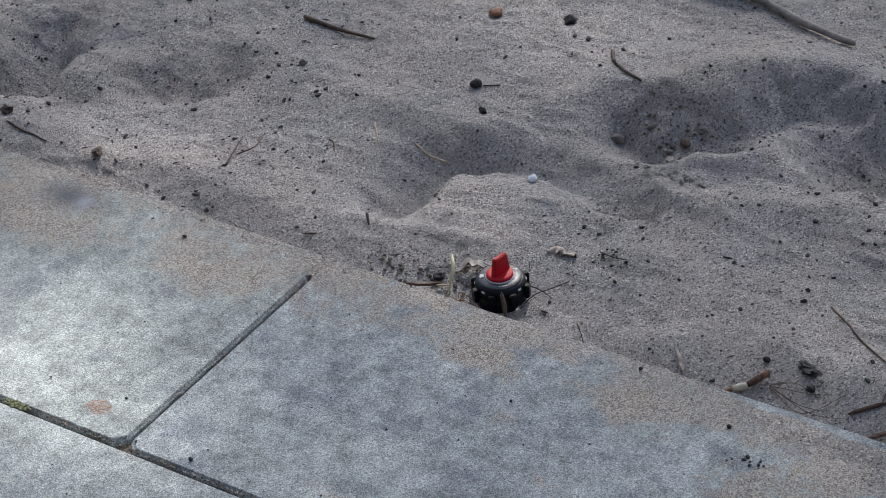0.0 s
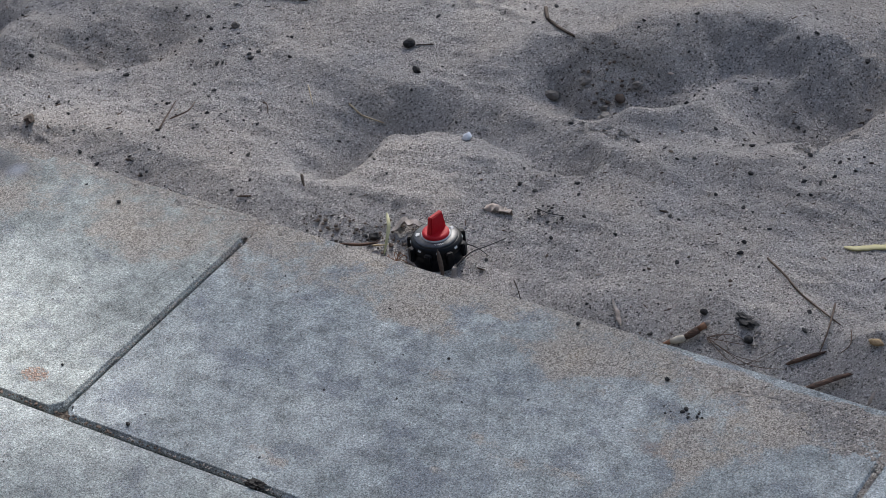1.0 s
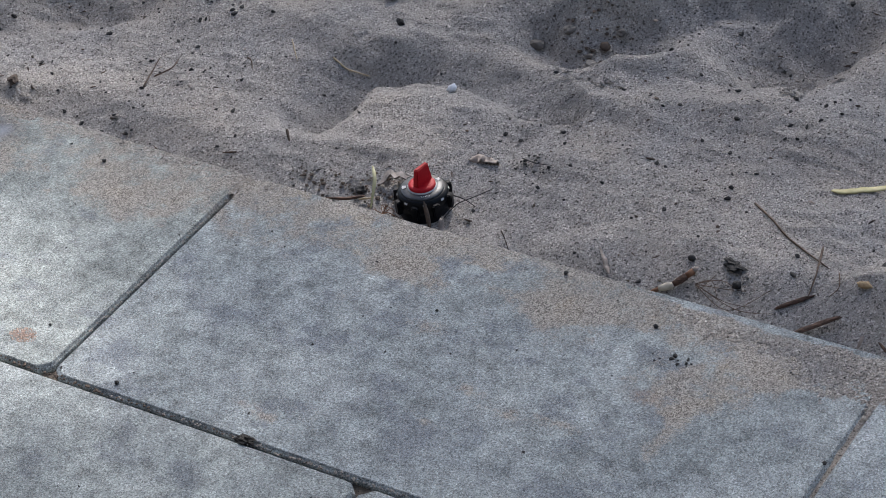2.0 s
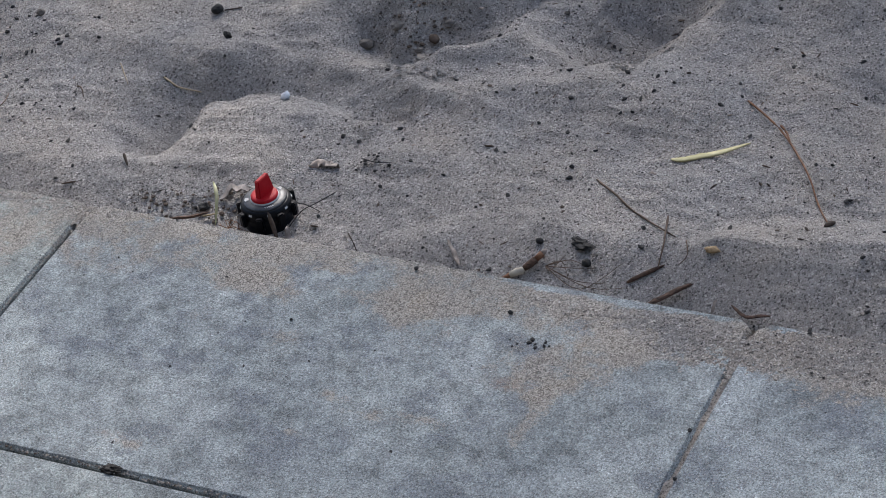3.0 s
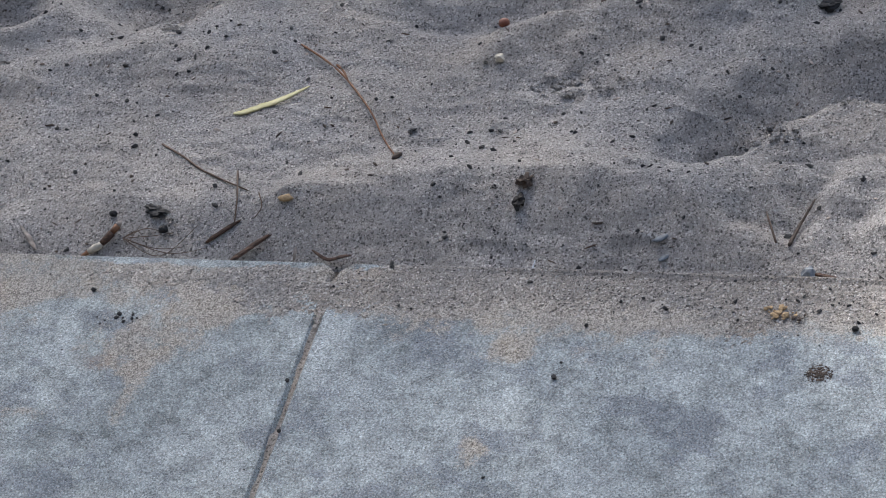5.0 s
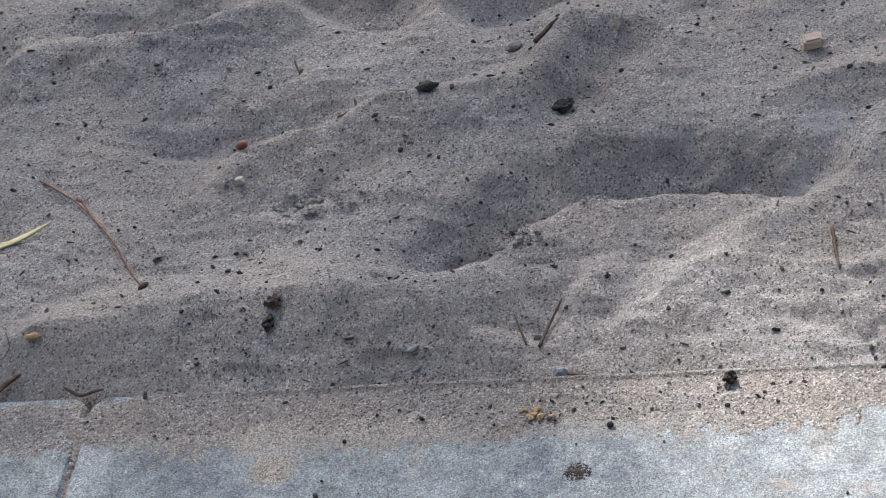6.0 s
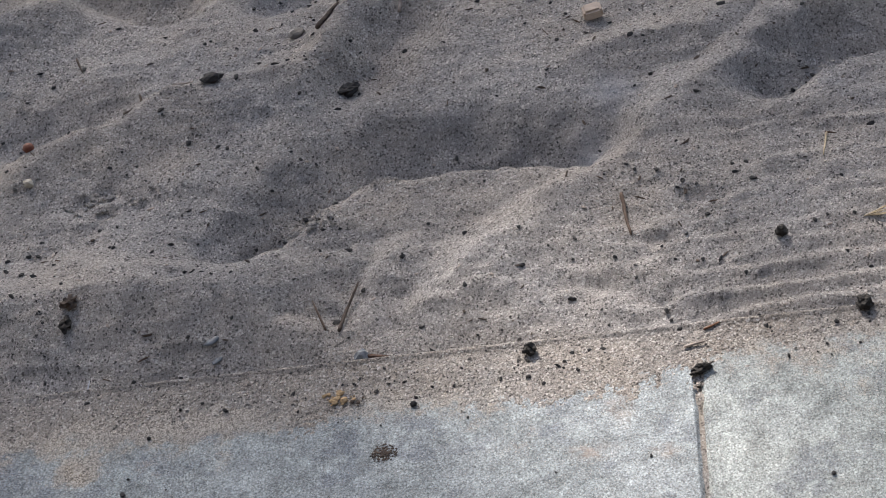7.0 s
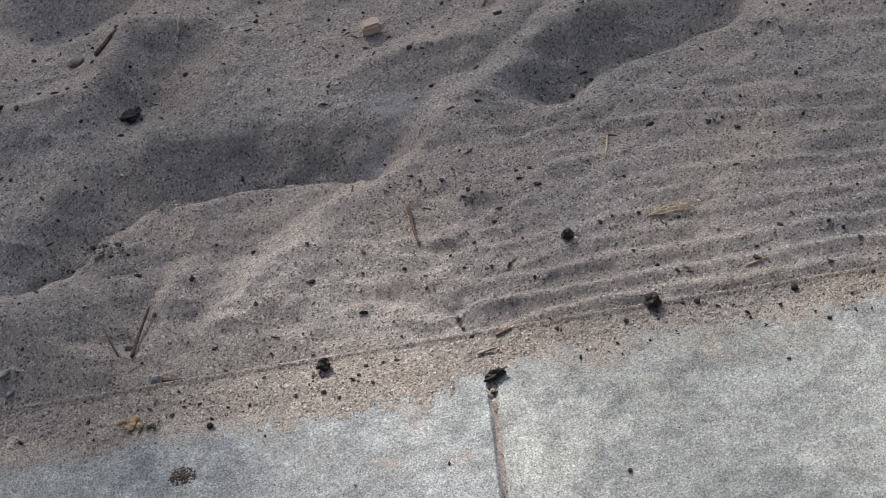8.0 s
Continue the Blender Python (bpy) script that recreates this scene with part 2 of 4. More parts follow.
STRAW = plain("straw", (0.35, 0.27, 0.16), (0.58, 0.48, 0.32), 0.6, 150, 0.0004)
LEAFMAT = plain("yellowing leaf", (0.34, 0.31, 0.13), (0.50, 0.45, 0.24), 0.5, 90, 0.0004)
SAGE = plain("sage leaf", (0.36, 0.35, 0.17), (0.58, 0.55, 0.34), 0.55, 120, 0.0004)
STONE = plain("grey stone", (0.09, 0.08, 0.07), (0.22, 0.2, 0.175), 0.75, 200, 0.001, spread=0.2)
CREAM = plain("cream stone", (0.42, 0.37, 0.29), (0.6, 0.55, 0.45), 0.8, 200, 0.001)
REDNUT = plain("red-brown seed", (0.13, 0.035, 0.02), (0.26, 0.1, 0.05), 0.5, 200, 0.0005)
OCHRE = plain("ochre crumb", (0.3, 0.2, 0.1), (0.52, 0.38, 0.22), 0.9, 380, 0.002)
MOSS = plain("dry moss", (0.05, 0.055, 0.025), (0.17, 0.18, 0.09), 0.95, 400, 0.002)
PINKCLAY = plain("reddish clay", (0.3, 0.2, 0.15), (0.5, 0.38, 0.31), 0.9, 380, 0.002)
WHITE = plain("white fluff", (0.6, 0.63, 0.68), (0.85, 0.87, 0.9), 0.8, 300, 0.001)
PINE = plain("cut softwood", (0.42, 0.33, 0.26), (0.62, 0.52, 0.43), 0.75, 110, 0.0006, stretch=(0.3, 1, 1))
SLATE = plain("slate shard", (0.08, 0.09, 0.1), (0.22, 0.24, 0.26), 0.5, 200, 0.0006)
RED = plain("red plastic", (0.36, 0.003, 0.010), (0.46, 0.006, 0.015), 0.5, 500, 0.0002, 0.25)
BLACK = plain("black plastic", (0.003, 0.004, 0.006), (0.008, 0.009, 0.012), 0.36, 320, 0.0002, 0.14)
DIAL = plain("dusty dial", (0.008, 0.010, 0.014), (0.060, 0.066, 0.075), 0.35, 170, 0.0003, 0.4)
MARK = plain("pale marking", (0.42, 0.43, 0.44), (0.6, 0.6, 0.6), 0.6, 300, 0.0002)
JOINTDIRT = plain("joint dirt", (0.03, 0.026, 0.022), (0.16, 0.13, 0.1), 0.95, 330, 0.004)
FOLIAGE = plain("foliage", (0.035, 0.06, 0.02), (0.07, 0.1, 0.035), 0.6, 40, 0.001)


# ---- builders ----
def mesh_of(name, bm, material, smooth=False):
    data = bpy.data.meshes.new(name)
    bm.to_mesh(data)
    bm.free()
    data.materials.append(material)
    for p in data.polygons:
        p.use_smooth = smooth
    return data


def part(name, bm, material, parent, label="", smooth=False):
    ob = new(name, mesh_of(name, bm, material, smooth))
    ob.parent = parent
    return tagged(ob, label)


def sheet(name, xs, ys, zs, material, keep=None):
    """A grid of heights as one mesh object."""
    nx, ny = len(xs), len(ys)
    gx, gy = np.meshgrid(xs, ys)
    co = np.stack([gx, gy, zs], -1).reshape(-1, 3)
    i = np.arange(nx * ny).reshape(ny, nx)
    quads = np.stack([i[:-1, :-1], i[:-1, 1:], i[1:, 1:], i[1:, :-1]], -1).reshape(-1, 4)
    if keep is not None:
        quads = quads[keep.reshape(-1)[quads].any(1)]
        used = np.unique(quads)
        back = np.zeros(nx * ny, int)
        back[used] = np.arange(len(used))
        co, quads = co[used], back[quads]
    data = bpy.data.meshes.new(name)
    data.vertices.add(len(co))
    data.vertices.foreach_set("co", co.ravel())
    data.loops.add(quads.size)
    data.loops.foreach_set("vertex_index", quads.ravel().astype(np.int32))
    data.polygons.add(len(quads))
    data.polygons.foreach_set("loop_start", np.arange(0, quads.size, 4, dtype=np.int32))
    data.polygons.foreach_set("use_smooth", np.ones(len(quads), bool))
    data.update(calc_edges=True)
    data.materials.append(material)
    return new(name, data)


def block(sx, sy, sz, m, bevel=0.0006, top=1.0):
    bm = bmesh.new()
    bmesh.ops.create_cube(bm, size=1)
    for v in bm.verts:
        k = top if v.co.z > 0 else 1.0
        v.co = Vector((v.co.x * sx * k, v.co.y * sy * k, v.co.z * sz))
    if bevel:
        bmesh.ops.bevel(bm, geom=bm.edges[:], offset=bevel, segments=2, affect="EDGES")
    bm.transform(m)
    return bm


# ---- relief of the sand ----
def value_noise(x, y, cell, seed):
    """Smooth noise from -1 to 1 with features about one cell wide."""
    u, v = x / cell + seed * 17.31, y / cell + seed * 5.77
    i, j = np.floor(u).astype(np.int64), np.floor(v).astype(np.int64)
    a, b = u - i, v - j
    a, b = a * a * a * (a * (a * 6 - 15) + 10), b * b * b * (b * (b * 6 - 15) + 10)

    def at(p, q):
        h = np.sin((p * 127.1 + q * 311.7 + seed * 74.7) % 6283.1853) * 43758.5453
        return 2 * (h - np.floor(h)) - 1

    return (at(i, j) * (1 - a) + at(i + 1, j) * a) * (1 - b) + (at(i, j + 1) * (1 - a) + at(i + 1, j + 1) * a) * b


def bowl(x, y, cx, cy, rx, ry, turn, depth):
    """A dent or, with a negative depth, a mound."""
    c, s = math.cos(radians(turn)), math.sin(radians(turn))
    u, v = ((x - cx) * c + (y - cy) * s) / rx, ((y - cy) * c - (x - cx) * s) / ry
    return -depth * np.exp(-((u * u + v * v) ** 1.6))


def near_line(x, y, pts):
    """Distance from a broken line, and on which side of it: -1 to 1, easing round its ends."""
    best, side = np.full(np.shape(x), 9.0), np.zeros(np.shape(x))
    for (ax, ay), (bx, by) in zip(pts, pts[1:]):
        dx, dy = bx - ax, by - ay
        t = np.clip(((x - ax) * dx + (y - ay) * dy) / (dx * dx + dy * dy), 0, 1)
        d = np.hypot(x - ax - t * dx, y - ay - t * dy)
        s = ((y - ay) * dx - (x - ax) * dy) / (math.hypot(dx, dy) * np.maximum(d, 1e-6))
        side, best = np.where(d < best, s, side), np.minimum(best, d)
    return best, side


def slope(x, y, pts, near, far, blunt=0.004, soft=0.25):
    """1 along a broken line, falling in straight slopes, each of its own width, to 0 on both sides."""
    d, side = near_line(x, y, pts)
    w = near + (far - near) * (0.5 + 0.5 * np.clip(side * 1.5, -1, 1))
    p = 1 - (np.sqrt(d * d + blunt * blunt) - blunt) / w
    return (np.sqrt(p * p + soft * soft) + p) / (1 + math.sqrt(1 + soft * soft)) * np.clip((2.2 - d / w) / 0.9, 0, 1)


# sand that has slid into footprints: foot line, depth, width of the near and of the far face
GROOVES = [
    ([(0.986, 0.222), (1.035, 0.227), (1.080, 0.219), (1.122, 0.206)], 0.032, 0.030, 0.052),
    ([(0.873, 0.143), (0.887, 0.162), (0.912, 0.186), (0.942, 0.206), (0.986, 0.222)], 0.030, 0.020, 0.054),
    ([(0.898, 0.064), (0.921, 0.052), (0.938, 0.058), (0.955, 0.108)], 0.010, 0.020, 0.034),
    ([(0.600, 0.314), (0.647, 0.306), (0.696, 0.311), (0.722, 0.319)], 0.017, 0.026, 0.052),
    ([(0.934, 0.328), (0.952, 0.338), (0.962, 0.368), (0.975, 0.400)], 0.015, 0.034, 0.030),
    ([(0.695, 0.505), (0.740, 0.479), (0.771, 0.479)], 0.020, 0.026, 0.045),
    ([(1.278, 0.262), (1.306, 0.280), (1.336, 0.298), (1.373, 0.305), (1.412, 0.323)], 0.021, 0.018, 0.046),
    ([(0.007, 0.102), (0.004, 0.132), (0.012, 0.164), (0.047, 0.190)], 0.022, 0.022, 0.046),
    ([(0.047, 0.190), (0.093, 0.196), (0.137, 0.191), (0.173, 0.184)], 0.013, 0.016, 0.034),
    ([(0.168, 0.180), (0.184, 0.182), (0.205, 0.190)], 0.014, 0.016, 0.024),
    ([(0.121, 0.285), (0.167, 0.279), (0.185, 0.298), (0.221, 0.319)], 0.024, 0.032, 0.056),
    ([(0.235, 0.345), (0.252, 0.385), (0.300, 0.395)], 0.016, 0.028, 0.050),
    ([(0.333, 0.327), (0.358, 0.333), (0.369, 0.376), (0.392, 0.402)], 0.036, 0.036, 0.088),
    ([(-0.500, 0.070), (-0.450, 0.112), (-0.454, 0.168)], 0.032, 0.040, 0.064),
    ([(-0.321, 0.158), (-0.292, 0.167), (-0.272, 0.194)], 0.016, 0.036, 0.048),
    ([(0.860, 0.470), (0.890, 0.478), (0.920, 0.500)], 0.018, 0.030, 0.045),
    ([(0.510, 0.470), (0.560, 0.475), (0.600, 0.500)], 0.018, 0.030, 0.050),
    ([(1.180, 0.034), (1.160, 0.040), (1.130, 0.054)], 0.005, 0.018, 0.010),
]
# crests left between them: crest line, height, width of the near and of the far slope
RIDGES = [
    ([(-0.60, 0.045), (-0.40, 0.036), (-0.28, 0.034), (-0.137, 0.038), (-0.03, 0.046), (0.05, 0.056), (0.10, 0.066)], 0.009, 0.045, 0.055),
    ([(0.30, 0.030), (0.348, 0.052), (0.40, 0.064), (0.462, 0.080)], 0.007, 0.050, 0.050),
    ([(0.40, 0.050), (0.47, 0.056), (0.56, 0.064), (0.60, 0.071)], 0.011, 0.085, 0.060),
    ([(0.56, 0.064), (0.60, 0.071), (0.645, 0.081), (0.734, 0.090), (0.824, 0.084), (0.880, 0.080)], 0.020, 0.098, 0.050),
    ([(0.880, 0.092), (0.933, 0.097), (0.976, 0.104)], 0.009, 0.030, 0.030),
    ([(0.677, 0.268), (0.749, 0.300), (0.793, 0.326), (0.831, 0.334), (0.888, 0.339), (0.909, 0.360), (0.924, 0.391), (0.933, 0.422)], 0.014, 0.052, 0.020),
    ([(0.425, 0.417), (0.540, 0.440), (0.624, 0.461), (0.663, 0.475)], 0.015, 0.050, 0.030),
    ([(0.905, 0.128), (0.940, 0.164), (0.985, 0.188), (1.040, 0.192), (1.113, 0.170)], 0.006, 0.050, 0.020),
    ([(1.012, 0.053), (1.039, 0.088), (1.080, 0.130), (1.122, 0.166), (1.174, 0.218), (1.209, 0.259), (1.254, 0.299), (1.285, 0.336), (1.316, 0.359)], 0.009, 0.040, 0.028),
    ([(0.125, 0.325), (0.158, 0.383), (0.222, 0.430), (0.275, 0.438), (0.317, 0.431)], 0.018, 0.052, 0.080),
    ([(0.055, 0.128), (0.100, 0.150), (0.140, 0.152)], 0.004, 0.050, 0.020),
    ([(1.140, 0.325), (1.240, 0.350), (1.300, 0.410)], 0.010, 0.030, 0.020),
    ([(-0.26, 0.235), (-0.10, 0.220), (0.02, 0.215)], 0.005, 0.040, 0.040),
    ([(0.215, 0.205), (0.30, 0.235), (0.37, 0.250)], 0.006, 0.030, 0.030),
]
MOUNDS = [
    (-0.385, 0.140, 0.040, 0.040, 30, 0.014), (0.085, 0.122, 0.055, 0.030, 24, 0.006), (0.285, 0.320, 0.035, 0.040, 45, 0.010),
    (0.234, 0.280, 0.030, 0.022, 30, 0.010), (0.435, 0.250, 0.060, 0.055, 30, 0.008), (1.070, 0.090, 0.060, 0.050, 45, 0.005),
    (0.430, 0.130, 0.090, 0.050, 10, 0.005), (0.270, 0.110, 0.060, 0.040, 20, 0.005), (0.560, 0.170, 0.070, 0.045, 30, 0.005),
]
# strokes of a rake, fanning out beside the slabs: line and depth
STROKES = [
    ([(1.178, 0.035), (1.263, 0.041), (1.347, 0.047), (1.430, 0.047), (1.62, 0.040)], 0.0042),
    ([(1.140, 0.014), (1.197, 0.011), (1.261, 0.023), (1.344, 0.029), (1.45, 0.027), (1.62, 0.020)], 0.0036),
    ([(1.196, -0.003), (1.259, 0.006), (1.342, 0.013), (1.62, 0.004)], 0.0030),
    ([(1.210, 0.058), (1.300, 0.066), (1.400, 0.068), (1.62, 0.060)], 0.0026),
    ([(1.174, 0.089), (1.247, 0.096), (1.312, 0.105), (1.397, 0.100), (1.62, 0.090)], 0.0020),
    ([(1.240, 0.082), (1.330, 0.086), (1.450, 0.082), (1.62, 0.075)], 0.0012),
    ([(1.200, 0.124), (1.274, 0.143), (1.361, 0.144), (1.488, 0.131), (1.62, 0.120)], 0.0020),
    ([(1.315, 0.125), (1.379, 0.121), (1.510, 0.115), (1.62, 0.108)], 0.0014),
    ([(1.225, 0.165), (1.300, 0.176), (1.400, 0.172), (1.62, 0.150)], 0.0012),
    ([(1.237, 0.212), (1.282, 0.216), (1.370, 0.208), (1.524, 0.181), (1.62, 0.170)], 0.0028),
    ([(1.270, 0.240), (1.340, 0.244), (1.450, 0.226), (1.62, 0.205)], 0.0012),
]
PAW = [(0.722, 0.208), (0.742, 0.222), (0.764, 0.218), (0.744, 0.196), (0.775, 0.200)]


def sand_height(x, y):
    x, y = np.asarray(x, float), np.asarray(y, float)
    wx = x + 0.006 * value_noise(x, y, 0.05, 3) + 0.0035 * value_noise(x, y, 0.018, 4)
    wy = y + 0.005 * value_noise(x, y, 0.05, 5) + 0.0035 * value_noise(x, y, 0.018, 6)
    # lower beside the valve, level with the slabs elsewhere
    bed = -0.013 - 0.004 * np.exp(-(((x - 0.72) / 0.22) ** 4)) + 0.010 * np.exp(-(((x + 0.42) / 0.26) ** 2)) + 0.003 / (1 + np.exp(np.clip((0.95 - x) / 0.05, -50, 50)))
    z = bed * np.exp(-((np.maximum(y, 0) / 0.07) ** 1.15)) + 0.004 * (1 - np.exp(-((np.maximum(y, 0) / 0.12) ** 2)))
    low_part, high_part = np.zeros(np.shape(x)), np.zeros(np.shape(x))
    for pts, depth, near, far in GROOVES:
        low_part = np.maximum(low_part, 1.2 * depth * slope(wx, wy, pts, near, far, 0.003, 0.18))
    for pts, height, near, far in RIDGES:
        high_part = np.maximum(high_part, 1.25 * height * slope(wx, wy, pts, near, far, 0.006, 0.25))
    z = z - low_part + high_part
    for cx, cy, rx, ry, turn, height in MOUNDS:
        z = z + bowl(wx, wy, cx, cy, rx, ry, turn, -height)
    for cx, cy in PAW:
        z = z + bowl(x, y, cx, cy, 0.012, 0.008, 20, 0.0035)
    rx, ry = x + 0.004 * value_noise(x, y, 0.07, 8), y + 0.0025 * value_noise(x, y, 0.06, 9) + 0.001 * value_noise(x, y, 0.015, 10)
    for pts, depth in STROKES:
        fade = 1.5 * np.clip(0.75 + 0.5 * value_noise(x, y, 0.09, 19), 0.15, 1.2)
        z = z - depth * fade * slope(rx, ry, pts, 0.0055, 0.0130, 0.0012, 0.15) + 0.45 * depth * fade * slope(rx, ry + 0.0065, pts, 0.006, 0.006, 0.002, 0.15)
    # faint drag marks and a tread
    faint = np.exp(-(((x - 0.5) / 0.17) ** 4)) * np.exp(-(((y - 0.16) / 0.1) ** 4))
    z = z + faint * 0.0007 * np.sin((y + 0.15 * x + 0.010 * value_noise(x, y, 0.06, 11)) * 2 * math.pi / 0.017) * value_noise(x, y, 0.05, 16)
    tread = np.exp(-(((x - 0.10) / 0.07) ** 4)) * np.exp(-(((y - 0.125) / 0.035) ** 4))
    z = z + tread * 0.0006 * value_noise(x, y, 0.03, 22) * np.sin((y - 0.35 * x + 0.006 * value_noise(x, y, 0.05, 17)) * 2 * math.pi / 0.015)
    # small unevenness, and dunes of the same kind further off
    z = z + 0.0030 * value_noise(x, y, 0.11, 1) + 0.0017 * value_noise(x, y, 0.035, 2) + 0.0010 * value_noise(x, y, 0.014, 7)
    z = z - 0.0021 * np.abs(value_noise(wx, wy * 1.8, 0.034, 14)) - 0.0010 * np.abs(value_noise(x, y * 1.4, 0.013, 18)) + 0.0005 * value_noise(x, y, 0.006, 21)
    out = 1 - np.exp(-(np.maximum(np.hypot((x - 0.5) / 1.1, (y - 0.2) / 0.4) - 0.9, 0) ** 2) / 0.1)
    z = z + out * (0.014 * value_noise(x, y, 0.16, 12) + 0.012 * value_noise(x, y, 0.4, 13))
    low = -0.012 + (0.28 + 0.22 / (1 + np.exp(np.clip((0.48 - x) / 0.04, -50, 50)))) * np.maximum(y, 0) + 0.036 / (1 + np.exp(np.clip((x + 0.10) / 0.03, -50, 50))) + 0.002 / (1 + np.exp(np.clip((1.0 - x) / 0.05, -50, 50))) - 0.005 / (1 + np.exp(np.clip((0.95 - x) / 0.05, -50, 50)))
    return np.where(y < 0.06, -np.logaddexp(-z * 900, -low * 900) / 900, z)


def on_sand(x, y):
    return float(sand_height(np.array([x]), np.array([y]))[0]) if y > 0 else 0.0


def spaced(fine_from, fine_to, step, reach):
    """Fine steps in the middle, ever wider ones out to the horizon."""
    mid = np.arange(fine_from, fine_to, step)
    grow, at = [], step
    while at < reach:
        at *= 1.25
        grow.append(at)
    return np.concatenate([(mid[0] - np.array(grow))[::-1], mid, mid[-1] + np.array(grow)])


gx = spaced(-0.62, 1.62, 0.0021, 900.0)
gy = np.array([-900, -300, -80, -20, -6, -3, -2.76, -2.70, -1.5, -0.6, -0.2, -0.05, -0.006, -0.002])
fine_y = spaced(0.0008, 0.60, 0.0021, 900.0)
gy = np.concatenate([gy, fine_y[fine_y > 0]])
mx, my = np.meshgrid(gx, gy)
gz = np.where(my > 0, sand_height(mx, my), np.where((my < -2.73) | (np.abs(mx - 0.6) > 6.6), -0.012, -0.075))
ground = tagged(sheet("ground", gx, gy, gz, SAND), "uneven grey-brown dune sand with footprints and rake furrows", "sand ground", kind="structure")

# ---- pavement ----
LONG, DEEP, JOINT, CHAMFER = 0.600, 0.2895, 0.0026, 0.0032


def slab_mesh():
    hx, hy, r = (LONG - JOINT) / 2, (DEEP - JOINT) / 2, 0.009
    bm = bmesh.new()
    rings = []
    for inset, z in ((0.0, -0.05), (0.0, -0.0046), (0.0006, -0.0030), (0.0016, -0.0020), (0.0025, -0.0005), (CHAMFER, 0.0)):
        a, b, q = hx - inset, hy - inset, r
        pts = [(a, b - q), (a - q, b), (-a + q, b), (-a, b - q), (-a, -b + q), (-a + q, -b), (a - q, -b), (a, -b + q)]
        rings.append([bm.verts.new((x, y, z)) for x, y in pts])
    for low, high in zip(rings, rings[1:]):
        for i in range(8):
            bm.faces.new((low[i], low[(i + 1) % 8], high[(i + 1) % 8], high[i]))
    bm.faces.new(rings[-1])
    bmesh.ops.recalc_face_normals(bm, faces=bm.faces)
    return mesh_of("slab", bm, CONCRETE)


bm = bmesh.new()
bmesh.ops.create_cube(bm, size=1, matrix=Matrix.LocRotScale((0.6, -1.345, -0.0405), None, (12.0, 2.68, 0.067)))
pavement = new("pavement", mesh_of("pavement", bm, JOINTDIRT))
tagged(pavement, "grey concrete paving slabs in running bond, dusted with sand", "pavement", kind="structure")
SLAB = slab_mesh()
for row in range(9):
    for k in range(-9, 11 if row % 2 == 0 else 10):
        slab = new("slab", SLAB)
        slab.parent = pavement
        slab.location = (LONG * (k + 0.5) + (LONG / 2 if row % 2 else 0), -DEEP * (row + 0.5) + JOINT / 2, random.uniform(-0.0006, 0.0006) if row else 0)

# unseen dark wall behind the pavement, added to block skylight from that side
WALLPAINT = plain("dark sky-block wall", (0.035, 0.034, 0.032), (0.075, 0.072, 0.066), 0.9, 14, 0.004)
wall = new("wall_south", mesh_of("wall_south", block(16.0, 0.25, 5.2, pose(0.6, -2.82, 2.55), 0.01), WALLPAINT))
tagged(wall, "unseen dark wall added to block skylight along the pavement", "wall", kind="structure")

# sand washed into two of the joints
for at in (LONG, 2 * LONG):
    bm = bmesh.new()
    ys = np.linspace(-0.282, -0.014, 90)
    for y in ys:
        top = -0.0032 + 0.0012 * float(value_noise(np.array([at]), np.array([y]), 0.012, 20)[0])
        for u in (-0.0034, -0.001, 0.0015, 0.0034):
            bm.verts.new((at + u, y, top + (0.0006 if abs(u) > 0.003 else 0)))
    bm.verts.ensure_lookup_table()
    for i in range(len(ys) - 1):
        for j in range(3):
            bm.faces.new([bm.verts[q] for q in (4 * i + j, 4 * i + j + 1, 4 * i + j + 5, 4 * i + j + 4)])
    part("joint_sand", bm, SPILL, pavement, "brown sand filling the joint", True)


# ---- sand spilled over the slabs ----
def spill_depth(x, y):
    edge_x = [-0.70, -0.30, -0.12, 0.0, 0.10, 0.22, 0.34, 0.42, 0.50, 0.56, 0.62, 0.70, 0.76, 0.84, 0.89, 0.926, 0.96, 1.01, 1.08, 1.17, 1.20, 1.256, 1.33, 1.42, 1.70]
    edge_w = [0.014, 0.002, 0.004, 0.012, 0.002, 0.002, 0.004, 0.014, 0.034, 0.048, 0.052, 0.050, 0.040, 0.042, 0.050, 0.070, 0.046, 0.050, 0.066, 0.060, 0.046, 0.026, 0.024, 0.028, 0.020]
    w = np.interp(x, edge_x, edge_w)
    w = w + 0.008 * value_noise(x, y, 0.045, 31) + 0.004 * value_noise(x, y, 0.014, 32)
    grit = np.random.default_rng(3).uniform(-1, 1, np.shape(x))
    d = np.clip((w + y) / 0.030, -2.2, 1) * 0.0009
    d = d + 0.0002 * value_noise(x, y, 0.010, 34) + 0.0004 * value_noise(x, y, 0.004, 35) + 0.0004 * grit
    lip = np.clip((y + 0.007) / 0.007, 0, 1)
    bare = np.exp(-((y / 0.012) ** 2)) * np.clip(1.5 - np.abs(x - 0.45) / 0.22, 0, 1) * (1.0 + 0.6 * value_noise(x, y, 0.04, 36))
    d = d - 0.008 * np.exp(-(((x - LONG) / 0.0075) ** 2)) * (y > -0.024)
    d = d + 0.0030 * np.exp(-(((y + 0.0040) / 0.0030) ** 2)) / (1 + np.exp(np.clip((0.66 - x) / 0.02, -50, 50)))
    return np.minimum(d, 0.0034) - 0.0048 * lip ** 1.6 / (1 + np.exp(np.clip((-0.12 - x) / 0.02, -50, 50))) - 0.002 * bare


